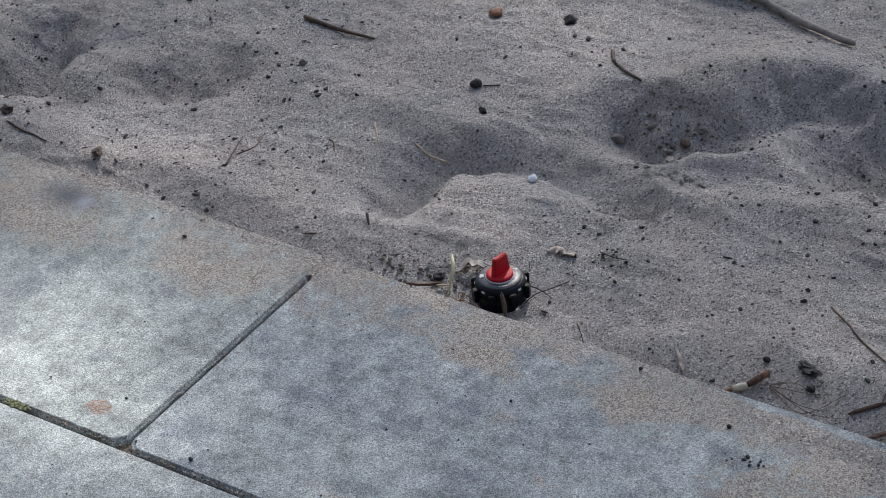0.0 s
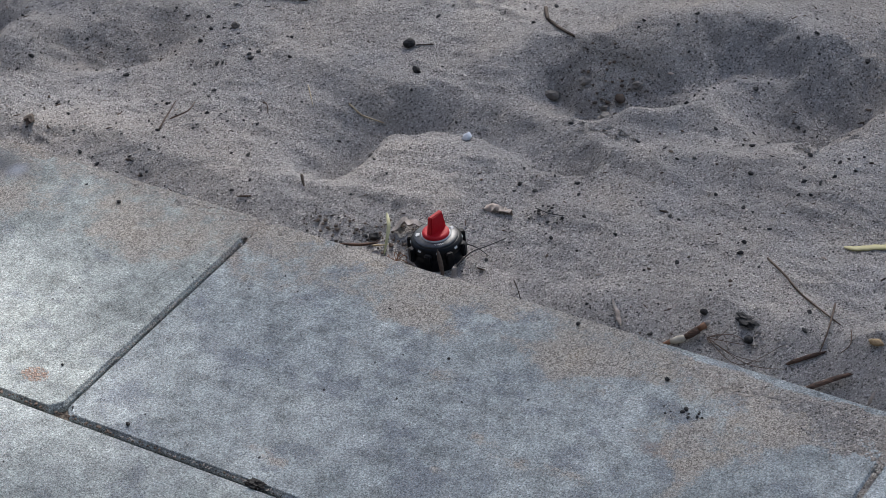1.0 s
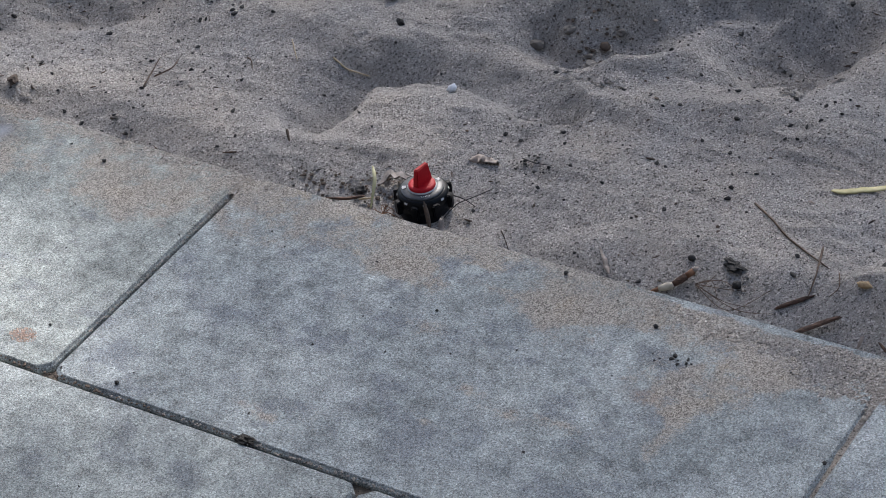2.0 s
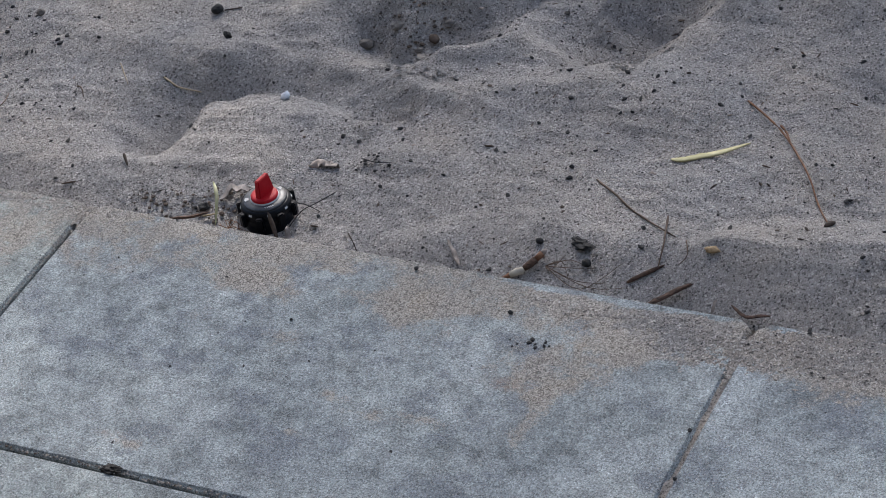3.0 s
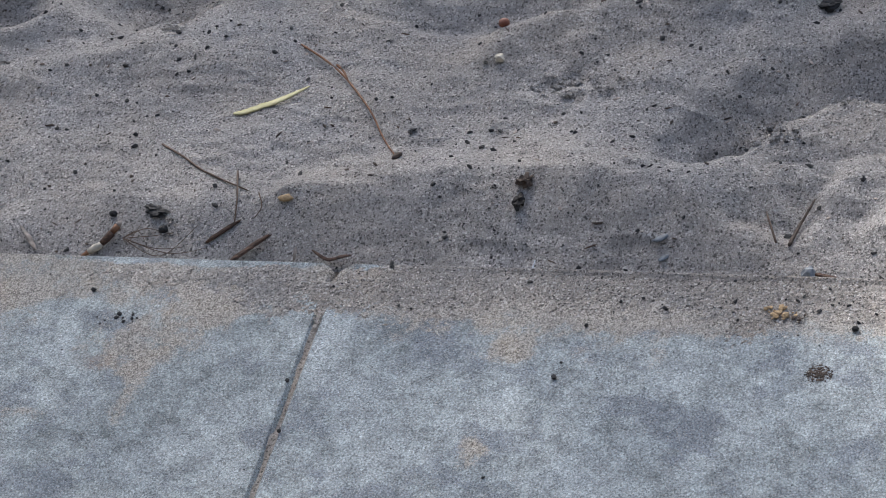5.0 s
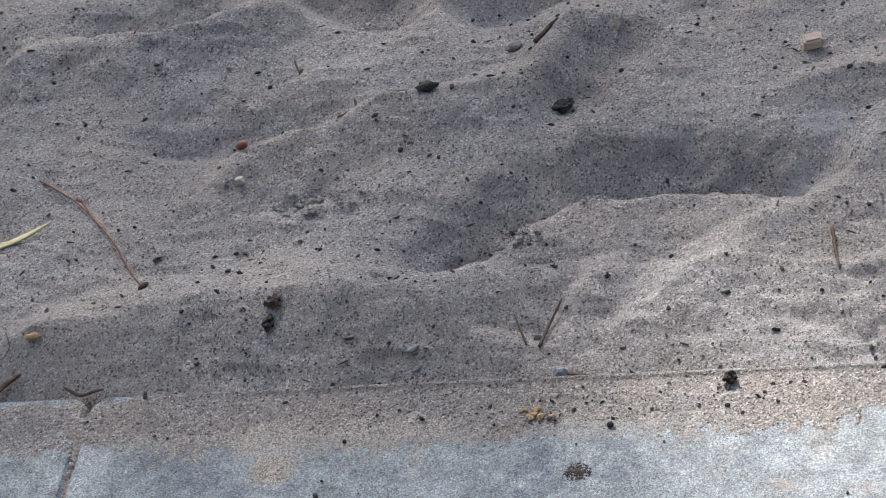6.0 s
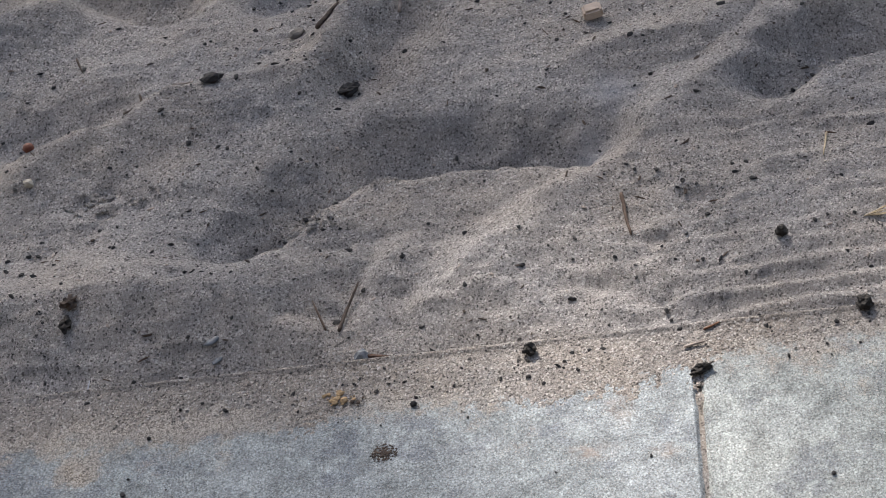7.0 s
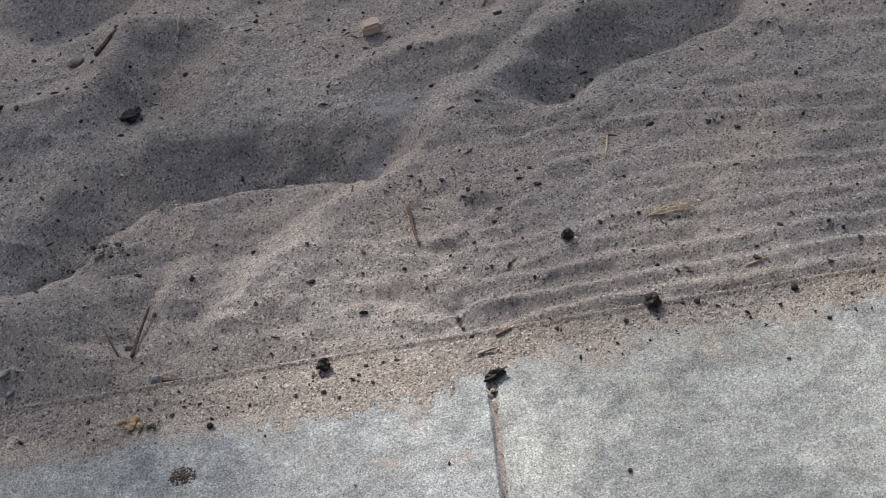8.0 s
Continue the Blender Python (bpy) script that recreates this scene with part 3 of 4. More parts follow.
sx, sy = np.arange(-0.72, 1.66, 0.0016), np.arange(-0.20, 0.0006, 0.0016)
mx, my = np.meshgrid(sx, sy)
sz = spill_depth(mx, my)
spill = sheet("spilled_sand", sx, sy, sz, SPILL, sz > -0.0003)
tagged(spill, "thin brown sand blown over the slab edges", "spilled sand", kind="stuff")


# ---- small builders for loose things ----
def lump(r, squash=(1, 1, 0.8), rough=0.25, seed=0, detail=2):
    bm = bmesh.new()
    bmesh.ops.create_icosphere(bm, subdivisions=detail, radius=1)
    for v in bm.verts:
        k = 1 + rough * noise.noise(v.co * 1.7 + Vector((seed * 3.1, seed, 0))) + 0.5 * rough * noise.noise(v.co * 4.5 + Vector((0, seed * 2.3, 1)))
        v.co = Vector((v.co.x * squash[0], v.co.y * squash[1], v.co.z * squash[2])) * (k * r)
    return bm


def tube(pts, radii, sides=7, wobble=0.0, seed=1):
    """A tapered stick along points."""
    bm, rings = bmesh.new(), []
    pts = [Vector(p) for p in pts]
    for i, p in enumerate(pts):
        way = (pts[min(i + 1, len(pts) - 1)] - pts[max(i - 1, 0)]).normalized()
        a = way.orthogonal().normalized()
        b = way.cross(a)
        ring = []
        for k in range(sides):
            f = 2 * math.pi * k / sides
            r = radii[i] * (1 + wobble * noise.noise(Vector((i * 0.9, k * 1.3, seed))))
            ring.append(bm.verts.new(p + (a * math.cos(f) + b * math.sin(f)) * r))
        rings.append(ring)
    for low, high in zip(rings, rings[1:]):
        for k in range(sides):
            bm.faces.new((low[k], low[(k + 1) % sides], high[(k + 1) % sides], high[k]))
    bm.faces.new(rings[0][::-1])
    bm.faces.new(rings[-1])
    return bm


def eased(pts, steps=5):
    """A smooth line through plan points."""
    pts = [Vector(p) for p in pts]
    out = []
    for i in range(len(pts) - 1):
        a, b, c, d = pts[max(i - 1, 0)], pts[i], pts[i + 1], pts[min(i + 2, len(pts) - 1)]
        for k in range(steps):
            t = k / steps
            out.append(0.5 * (2 * b + (c - a) * t + (2 * a - 5 * b + 4 * c - d) * t * t + (3 * b - a - 3 * c + d) * t ** 3))
    return out + [pts[-1]]


def stick(name, plan, r, material, label, category="twig", lift=0.0, taper=0.5, wobble=0.3, rise=()):
    """A stick lying on the sand along plan points; rise lifts single points off it."""
    line = eased([(x, y, on_sand(x, y) + lift + (rise[i] if i < len(rise) else 0)) for i, (x, y) in enumerate(plan)])
    line = [Vector((p.x + 0.3 * r * noise.noise(p * 90), p.y + 0.3 * r * noise.noise(p * 90 + Vector((5, 0, 0))),
                    max(p.z, on_sand(p.x, p.y) - 0.2 * r) + 0.6 * r)) for p in line]
    n = len(line) - 1
    ob = new(name, mesh_of(name, tube(line, [r * (1 - taper * i / n) * (0.7 if i in (0, n) else 1) for i in range(n + 1)], 7, wobble, len(plan)), material, True))
    return tagged(ob, label, category)


def chip(name, plan, width, thick, material, label, category="bark", lift=0.0, rise=(), seed=1, point=0.4):
    """A split, ragged sliver of bark or wood lying along plan points."""
    rnd = random.Random(seed)
    line = eased([(x, y, on_sand(x, y) + lift + (rise[i] if i < len(rise) else 0)) for i, (x, y) in enumerate(plan)], 5)
    n, sides = len(line) - 1, 9
    grain = [rnd.uniform(0.65, 1.15) for _ in range(sides)]
    bm, rings = bmesh.new(), []
    for i, p in enumerate(line):
        way = line[min(i + 1, n)] - line[max(i - 1, 0)]
        across = Vector((-way.y, way.x, 0)).normalized()
        s = i / n
        w = width / 2 * min(1.0, 0.45 + 2.2 * s, point + 1.9 * (1 - s))
        ring = []
        for k in range(sides):
            f = 2 * math.pi * k / sides
            g = grain[k] * rnd.uniform(0.9, 1.1)
            ends = way.normalized() * (rnd.uniform(-0.5, 0.5) * width if i in (0, n) else 0)
            ring.append(bm.verts.new(p + ends + across * (w * g * math.cos(f)) + Vector((0, 0, thick * (0.5 + 0.5 * g * math.sin(f)) * min(1, w / width * 2.4)))))
        rings.append(ring)
    for low, high in zip(rings, rings[1:]):
        for k in range(sides):
            bm.faces.new((low[k], low[(k + 1) % sides], high[(k + 1) % sides], high[k]))
    bm.faces.new(rings[0][::-1])
    bm.faces.new(rings[-1])
    return tagged(new(name, mesh_of(name, bm, material)), label, category)


def pebble(name, x, y, r, material, label, category="pebble", squash=(1, 1, 0.8), rough=0.3, seed=0, sink=0.35, detail=2, turn=None, smooth=True):
    rugged = category in ("charcoal", "clod", "stone", "pellet", "grain")
    ob = new(name, mesh_of(name, lump(r, squash, rough * (1.3 if rugged else 1), seed, detail), material, smooth and not rugged))
    ob.matrix_world = pose(x, y, on_sand(x, y) + r * squash[2] * (1 - sink), 0, 0, seed * 47 if turn is None else turn)
    return tagged(ob, label, category)


def blade(name, plan, width, material, label, lift=0.001, curl=0.15, rise=(), category="leaf", thick=0.0006, crumple=0.0):
    """A slim leaf along plan points, pointed at both ends, with a fold along the middle."""
    line = eased([(x, y, on_sand(x, y) + lift + (rise[i] if i < len(rise) else 0)) for i, (x, y) in enumerate(plan)], 6)
    bm, rows = bmesh.new(), []
    n = len(line) - 1
    for i, p in enumerate(line):
        way = line[min(i + 1, n)] - line[max(i - 1, 0)]
        across = Vector((-way.y, way.x, 0)).normalized()
        s = i / n
        w = width / 2 * max(0.05, math.sin(math.pi * min(1, s * 0.97 + 0.03)) ** 0.75)
        z = max(p.z, max(on_sand(p.x, p.y), on_sand(p.x + across.x * w, p.y + across.y * w), on_sand(p.x - across.x * w, p.y - across.y * w)) + 0.0006)
        rows.append([bm.verts.new(Vector((p.x, p.y, z)) + across * w * q + Vector((0, 0, curl * w * abs(q) + dz + crumple * noise.noise(Vector((i * 0.55, q * 2.1, p.x * 50))))))
                     for q, dz in ((-1, 0), (0, 0), (1, 0), (1, -thick), (0, -thick), (-1, -thick))])
    for low, high in zip(rows, rows[1:]):
        for k in range(6):
            bm.faces.new((low[k], low[(k + 1) % 6], high[(k + 1) % 6], high[k]))
    bm.faces.new(rows[0][::-1])
    bm.faces.new(rows[-1])
    ob = new(name, mesh_of(name, bm, material, True))
    return tagged(ob, label, category)


# ---- the buried irrigation valve ----
def disc(profile, sides=48):
    """A turned shape from (radius, z) pairs, closed at both ends."""
    bm = bmesh.new()
    rings = [[bm.verts.new((r * math.cos(2 * math.pi * k / sides), r * math.sin(2 * math.pi * k / sides), z)) for k in range(sides)] for r, z in profile]
    for low, high in zip(rings, rings[1:]):
        for k in range(sides):
            bm.faces.new((low[k], low[(k + 1) % sides], high[(k + 1) % sides], high[k]))
    bm.faces.new(rings[0][::-1])
    bm.faces.new(rings[-1])
    return bm


VALVE = (0.1532, 0.0333, -0.0142)
valve = new("irrigation_valve")
valve.location = VALVE
tagged(valve, "black plastic irrigation valve with red knob, half buried in sand", "valve")
body = part("body", disc([(0.0222, -0.02), (0.0222, 0.006), (0.0226, 0.0075), (0.0226, 0.0100), (0.0210, 0.0115), (0.0218, 0.0135), (0.0220, 0.018), (0.0212, 0.0205), (0.0196, 0.0216), (0.0188, 0.0218)]), BLACK, valve, "black plastic body", True)
for k in range(8):
    a = 360 * k / 8 + 14
    lug = part("grip_lug", block(0.0046, 0.0062, 0.0130, pose(0, 0, 0, 0, 0, a) @ pose(0.0236, 0, 0.0120), 0.0009), BLACK, valve)
    part("window", block(0.0006, 0.0030, 0.0030, pose(0, 0, 0, 0, 0, a + 22) @ pose(0.0213, 0, 0.0192, 0, -28, 0), 0), MARK, valve, "pale square mark on the rim")
dial = part("dial", disc([(0.0187, 0.0214), (0.0187, 0.0226), (0.0180, 0.0232), (0.0125, 0.0236)]), DIAL, valve, "dusty black dial plate", True)
part("dial_rim", disc([(0.0124, 0.0230), (0.0126, 0.0240), (0.0116, 0.0246)]), MARK, valve, "thin pale ring under the knob", True)
for k, (a, w) in enumerate(((205, 0.0016), (212, 0.0024), (60, 0.0018), (67, 0.0012), (120, 0.002), (300, 0.001), (306, 0.0012), (312, 0.001), (318, 0.0012), (324, 0.001))):
    part("marking", block(0.0034 if k < 5 else 0.0018, w if k < 5 else 0.0007, 0.0004, pose(0, 0, 0, 0, 0, a) @ pose(0.0155, 0, 0.0236, 0, 4, 20 * (k % 3)), 0), MARK, dial)
knob = part("knob", disc([(0.0116, 0.0238), (0.0116, 0.0262), (0.0108, 0.0272), (0.0090, 0.0274)]), RED, valve, "red plastic turning knob", True)
part("grip", block(0.0190, 0.0056, 0.0168, pose(0, 0, 0, 0, 0, 80) @ pose(0.0012, 0, 0.0350), 0.0008, 0.74), RED, knob, "upright red finger grip")


# ---- leaves, twigs and roots ----
blade("long_leaf", [(0.464, 0.169), (0.476, 0.171), (0.500, 0.185), (0.521, 0.204)], 0.0066, LEAFMAT, "slim yellow-green fallen leaf on the sand", rise=(0.0, 0.001, 0.003, 0.004))
blade("curved_leaf", [(0.104, 0.034), (0.114, 0.021), (0.119, 0.003)], 0.0032, SAGE, "curved pale green leaf leaning beside the valve", rise=(0.022, 0.022, 0.008), crumple=0.001)
blade("dry_leaf", [(0.106, 0.036), (0.118, 0.044), (0.133, 0.047)], 0.0085, DRYLEAF, "pale dry curled leaf behind the valve", curl=0.9, rise=(0.001, 0.004, 0.001), crumple=0.005)
blade("hanging_leaf", [(0.1675, 0.013), (0.173, 0.008), (0.178, 0.003)], 0.0040, BARK, "brown withered leaf hanging on the valve", rise=(0.024, 0.014, 0.003), crumple=0.002)
blade("curled_leaf", [(0.181, 0.018), (0.185, 0.009), (0.196, 0.006)], 0.0050, DRYLEAF, "small pale curled leaf beside the valve", curl=0.6, rise=(0.010, 0.003, 0.003), crumple=0.004)
blade("bark_curl", [(0.161, 0.094), (0.173, 0.099), (0.189, 0.098)], 0.0085, PALE, "curled pale strip of bark on the sand", curl=0.2, rise=(0.0, 0.001, 0.001), category="bark", crumple=0.007)
stick("thin_root", [(0.180, 0.018), (0.184, 0.036), (0.192, 0.051), (0.199, 0.072)], 0.0006, CHAR, "thin dark root arching out of the sand", "root", rise=(0.006, 0.008, 0.008, 0.001))
stick("thin_root", [(0.172, 0.050), (0.183, 0.049), (0.195, 0.048)], 0.0006, CHAR, "thin dark root on the sand", "root", rise=(0.004, 0.006, 0.001))
stick("thin_root", [(0.205, 0.110), (0.222, 0.104), (0.236, 0.108)], 0.0006, CHAR, "thin dark root on the sand", "root", rise=(0.001, 0.004, 0.001))
chip("bark_stick", [(0.074, 0.004), (0.090, 0.010), (0.104, 0.017)], 0.0040, 0.0022, BARKCHIP, "dry bark sliver against the slab edge", lift=0.006, seed=9)
stick("straw", [(0.099, 0.015), (0.112, 0.021)], 0.0010, STRAW, "pale stalk against the slab edge", "straw", lift=0.003)
for k in range(9):
    a = k * 0.7
    stick("root_fibre", [(0.128, 0.007), (0.128 + 0.008 * math.cos(a), 0.007 + 0.006 * math.sin(a * 1.7)), (0.130 + 0.016 * math.cos(a + 0.5), 0.007 + 0.006 * abs(math.sin(a)))], 0.00035, RUSSET, "fine russet root fibre beside the valve", "root", rise=(0.003, 0.007, 0.002))
pebble("charcoal", 0.094, 0.026, 0.0046, CHAR, "black charcoal lump beside the slab edge", "charcoal", seed=2)
stick("wiry_stem", [(0.497, 0.262), (0.539, 0.227), (0.581, 0.172), (0.600, 0.142), (0.618, 0.114)], 0.0010, RUSSET, "long thin russet stem bent over the sand", "twig", rise=(0.001, 0.004, 0.003, 0.002, 0.0), taper=0.3)
stick("stem_sheath", [(0.537, 0.232), (0.545, 0.224), (0.552, 0.212)], 0.0013, RUSSET, "russet sheath on a thin stem", "twig", rise=(0.006, 0.004, 0.003))
pebble("stem_root", 0.620, 0.112, 0.0035, BARK, "dark root knot of a thin stem", "root", (1.6, 0.8, 0.6), seed=5)
stick("thin_twig", [(0.414, 0.130), (0.463, 0.093), (0.508, 0.069)], 0.0011, TWIG, "thin brown twig lying on the sand")
stick("thin_twig", [(0.493, 0.091), (0.503, 0.057), (0.505, 0.036)], 0.0010, TWIG, "thin brown twig crossing another one", rise=(0.004, 0.003, 0))
stick("thin_twig", [(0.520, 0.062), (0.526, 0.048), (0.521, 0.040)], 0.0006, TWIG, "short hooked twig on the sand", rise=(0.004, 0.002, 0))
blade("withered_leaf", [(0.3233, 0.031), (0.331, 0.024), (0.336, 0.018), (0.341, 0.013)], 0.0042, PALE, "withered brown leaf curl beside the slab edge", rise=(0.003, 0.002, 0.001, 0.002), crumple=0.003)
stick("thin_twig", [(0.232, 0.027), (0.240, 0.019), (0.249, 0.010)], 0.0007, BARK, "thin dark twig beside the slab edge", rise=(0.003, 0.003, 0.001))
rhizome = new("root_piece")
rhizome.location = (0, 0, 0)
tagged(rhizome, "jointed cream and brown piece of root at the slab edge", "root")
line = eased([(0.3786, 0.002, 0.0015), (0.388, 0.009, 0.003), (0.398, 0.015, 0.004), (0.405, 0.024, 0.005), (0.4115, 0.034, 0.006)], 4)
line = [Vector((p.x, p.y, on_sand(p.x, max(p.y, 0.003)) + p.z)) for p in line]
for name, a, b, radii, material, label in (("root_tail", 0, 5, (0.0006, 0.0009, 0.0013, 0.0017, 0.0020), RUSSET, "thin russet root tail"),
                                           ("segment", 4, 9, (0.0021, 0.0028, 0.0031, 0.0029, 0.0024), CREAM, "swollen cream root segment"),
                                           ("sheath", 8, 13, (0.0022, 0.0030, 0.0033, 0.0032, 0.0034), BARKCHIP, "brown fibrous sheath"),
                                           ("segment", 12, 15, (0.0025, 0.0027, 0.0029), RUSSET, "russet root segment"),
                                           ("root_tip", 14, 17, (0.0026, 0.0019, 0.0005), PALE, "pale ragged tip")):
    part(name, tube(line[a:b], radii, 9, 0.25, a), material, rhizome, label, True)
for k in range(7):
    a = k * 0.9
    stick("root_fibre", [(0.414, 0.022), (0.420 + 0.006 * k, 0.018 + 0.012 * math.sin(a)), (0.426 + 0.010 * k, 0.014 + 0.022 * math.cos(a * 1.4) ** 2)], 0.0004, TWIG, "fine dark root fibre on the sand", "root", rise=(0.002, 0.003, 0))
pebble("charcoal", 0.436, 0.047, 0.0062, CHAR, "lump of blue-black charcoal on the sand", "charcoal", (1.5, 0.9, 0.42), 0.8, 7, 0.5, detail=3, turn=-20)
pebble("charcoal", 0.447, 0.030, 0.0040, CHAR, "small piece of charcoal on the sand", "charcoal", seed=8)
pebble("charcoal", 0.400, 0.044, 0.0030, CHAR, "small piece of charcoal on the sand", "charcoal", seed=9)
pebble("leaf_scrap", 0.545, 0.054, 0.0050, OCHRE, "curled ochre scrap of dry leaf", "leaf", (1.3, 0.7, 0.5), 0.6, 4)
chip("bark_chip", [(0.507, 0.002), (0.522, 0.012), (0.539, 0.023)], 0.0062, 0.0045, BARKCHIP, "split brown bark chip at the slab edge", seed=3, lift=0.001, rise=(0, 0.001, 0.003))
chip("bark_chip", [(0.485, 0.020), (0.497, 0.029), (0.509, 0.038)], 0.0048, 0.0032, BARKCHIP, "dark bark chip half sunk in sand", seed=4)
chip("splinter", [(0.5605, 0.006), (0.5615, 0.009), (0.5625, 0.013)], 0.0030, 0.0010, PALE, "white splinter of wood at the slab edge", "splinter", lift=0.002, rise=(0, 0.003, 0.005), seed=6)
chip("bark_chip", [(0.576, 0.011), (0.588, 0.006), (0.600, 0.007), (0.607, 0.010)], 0.0034, 0.0016, BARKCHIP, "thin dark bark strip over the joint's end", lift=0.004, rise=(0.002, 0.0, 0.002), seed=5)
stick("branch", [(0.010, 0.550), (0.079, 0.530), (0.128, 0.532), (0.192, 0.511), (0.256, 0.490)], 0.0052, GREYWOOD, "long weathered bare branch lying on the sand", "branch", taper=0.35, lift=0.002)
stick("curved_twig", [(0.051, 0.392), (0.067, 0.369), (0.090, 0.351), (0.114, 0.338)], 0.0022, BARK, "dark curved twig on the sand")
stick("short_stick", [(-0.256, 0.312), (-0.215, 0.309), (-0.166, 0.306)], 0.0028, BARK, "short dark stick on the sand", "stick", lift=0.001)
stick("dry_sprig", [(-0.166, 0.066), (-0.175, 0.094), (-0.180, 0.112)], 0.0009, TWIG, "brittle dry sprig on the sand", rise=(0, 0.004, 0.006))
stick("dry_sprig", [(-0.172, 0.090), (-0.160, 0.103), (-0.163, 0.118)], 0.0008, TWIG, "brittle dry sprig on the sand", rise=(0, 0.004, 0.005))
stick("thin_twig", [(-0.399, 0.030), (-0.374, 0.025), (-0.343, 0.021)], 0.0014, BARK, "thin dark twig on the sand")
stick("thin_twig", [(-0.034, 0.180), (-0.020, 0.178), (0.001, 0.184)], 0.0010, STRAW, "pale thin twig on the sand")
stick("thin_twig", [(-0.084, 0.187), (-0.060, 0.160)], 0.0007, STRAW, "pale thin straw on the sand")
stick("thin_twig", [(-0.110, 0.150), (-0.102, 0.146), (-0.094, 0.136)], 0.0009, TWIG, "short brown twig on the sand")
stick("short_stick", [(-0.004, 0.061), (0.004, 0.052)], 0.0016, BARK, "tiny dark stick end in the sand", "stick", rise=(0.004, 0))
stick("stick", [(0.907, 0.390), (0.924, 0.419)], 0.0026, BARK, "dark stick on the sand", "stick")
stick("stick", [(1.154, 0.140), (1.156, 0.120), (1.159, 0.099)], 0.0018, TWIG, "brown stick lying on the sand", "stick", rise=(0.003, 0.001, 0))
stick("stick", [(0.939, 0.034), (0.944, 0.060), (0.952, 0.084)], 0.0016, BARK, "brown stick leaning in a hollow", "stick", rise=(0, 0.003, 0.004))
stick("stick", [(0.929, 0.036), (0.918, 0.066)], 0.0011, TWIG, "thin russet stick in a hollow", "stick", rise=(0, 0.003))
chip("bark_strip", [(0.958, 0.010), (0.974, 0.007), (0.992, 0.003)], 0.0034, 0.0022, BARKCHIP, "brown bark strip along the slab edge", lift=0.002, seed=8)
stick("straw", [(0.783, 0.347), (0.802, 0.352)], 0.0010, PALE, "pale straw on a sand ridge", "straw")
stick("splinter", [(0.974, 0.418), (0.977, 0.440)], 0.0018, PALE, "pale splinter on the sand", "splinter")
stick("thin_twig", [(0.695, 0.403), (0.702, 0.385)], 0.0011, BARK, "short brown twig on the sand", rise=(0.004, 0))
stick("thin_twig", [(1.313, 0.192), (1.311, 0.180), (1.308, 0.162)], 0.0011, STRAW, "bleached twig on the sand")
stick("straw", [(1.192, -0.028), (1.208, -0.024)], 0.0011, PALE, "pale straw on the sandy slab edge", "straw", lift=0.0015)
stick("straw", [(1.207, -0.012), (1.219, -0.006)], 0.0010, RUSSET, "reddish stalk on the sandy slab edge", "straw", lift=0.0015)
stick("straw", [(1.395, 0.032), (1.412, 0.035)], 0.0009, STRAW, "pale straw on the sand", "straw")
stick("splinter", [(0.747, 0.004), (0.751, 0.012)], 0.0008, WHITE, "tiny white splinter at the slab edge", "splinter", rise=(0, 0.005))
for k in range(8):
    a = k * 0.8
    stick("root_fibre", [(1.335 + 0.004 * math.cos(a), 0.092), (1.348, 0.094 + 0.004 * math.sin(a)), (1.366 + 0.003 * math.sin(a * 2), 0.098 + 0.006 * math.sin(a * 1.3))], 0.00045, STRAW, "fine bleached root fibre on the sand", "root", rise=(0, 0.003, 0.001))

# ---- stones, pellets and crumbs ----
pebble("fluff", 0.098, 0.172, 0.0044, WHITE, "white tuft of fluff on the sand", "fluff", (0.8, 1.1, 0.8), 0.6, 3)
pebble("seed_pod", -0.032, 0.280, 0.0056, CHAR, "black seed pod on the sand", "seed pod", (1.1, 0.9, 0.8), 0.4, 1)
stick("pod_stalk", [(-0.026, 0.283), (-0.012, 0.292)], 0.0008, BARK, "thin stalk of a seed pod", "twig")
pebble("charcoal", -0.014, 0.421, 0.0060, CHAR, "black charcoal lump on the sand", "charcoal", (1.1, 1, 0.8), 0.4, 6)
pebble("charcoal", -0.002, 0.246, 0.0042, CHAR, "small piece of charcoal on the sand", "charcoal", (1.2, 0.8, 0.8), 0.4, 11)
for k, (x, y, r) in enumerate(((0.115, 0.291, 0.0068), (0.141, 0.308, 0.0058), (0.187, 0.262, 0.0062), (0.182, 0.330, 0.0048), (0.166, 0.296, 0.0036))):
    pebble("stone", x, y, r, STONE, "grey stone in a sandy hollow", "stone", (1.2, 0.9, 0.6), 0.4, k + 12, 0.75)
pebble("leaf_scrap", 0.175, 0.311, 0.0060, BARK, "red-brown dry leaf scrap among stones", "leaf", (1.2, 0.8, 0.5), 0.5, 3)
pebble("stone", -0.200, 0.235, 0.0040, STONE, "grey stone on the sand", "stone", seed=21)
pebble("clod", -0.285, 0.026, 0.0050, BARK, "dark fibrous clod on the sand", "clod", (1.3, 1, 0.6), 0.6, 22)
pebble("clod", -0.411, 0.043, 0.0055, BARK, "dark fibrous clod on the sand", "clod", (1.1, 1, 0.7), 0.6, 23)
pebble("leaf_scrap", -0.090, 0.405, 0.0062, RUSSET, "rust-brown dry leaf scrap on the sand", "leaf", (1.1, 1, 0.6), 0.7, 24)
pebble("dung_pellet", 1.082, -0.015, 0.0045, PELLET, "round black pellet on the sandy slab", "pellet", (1, 1, 0.95), 0.4, 31, 0.1, 3)
pebble("dung_pellet", 1.322, -0.005, 0.0055, PELLET, "large round black pellet at the slab edge", "pellet", (1, 1, 0.95), 0.4, 32, 0.1, 3)
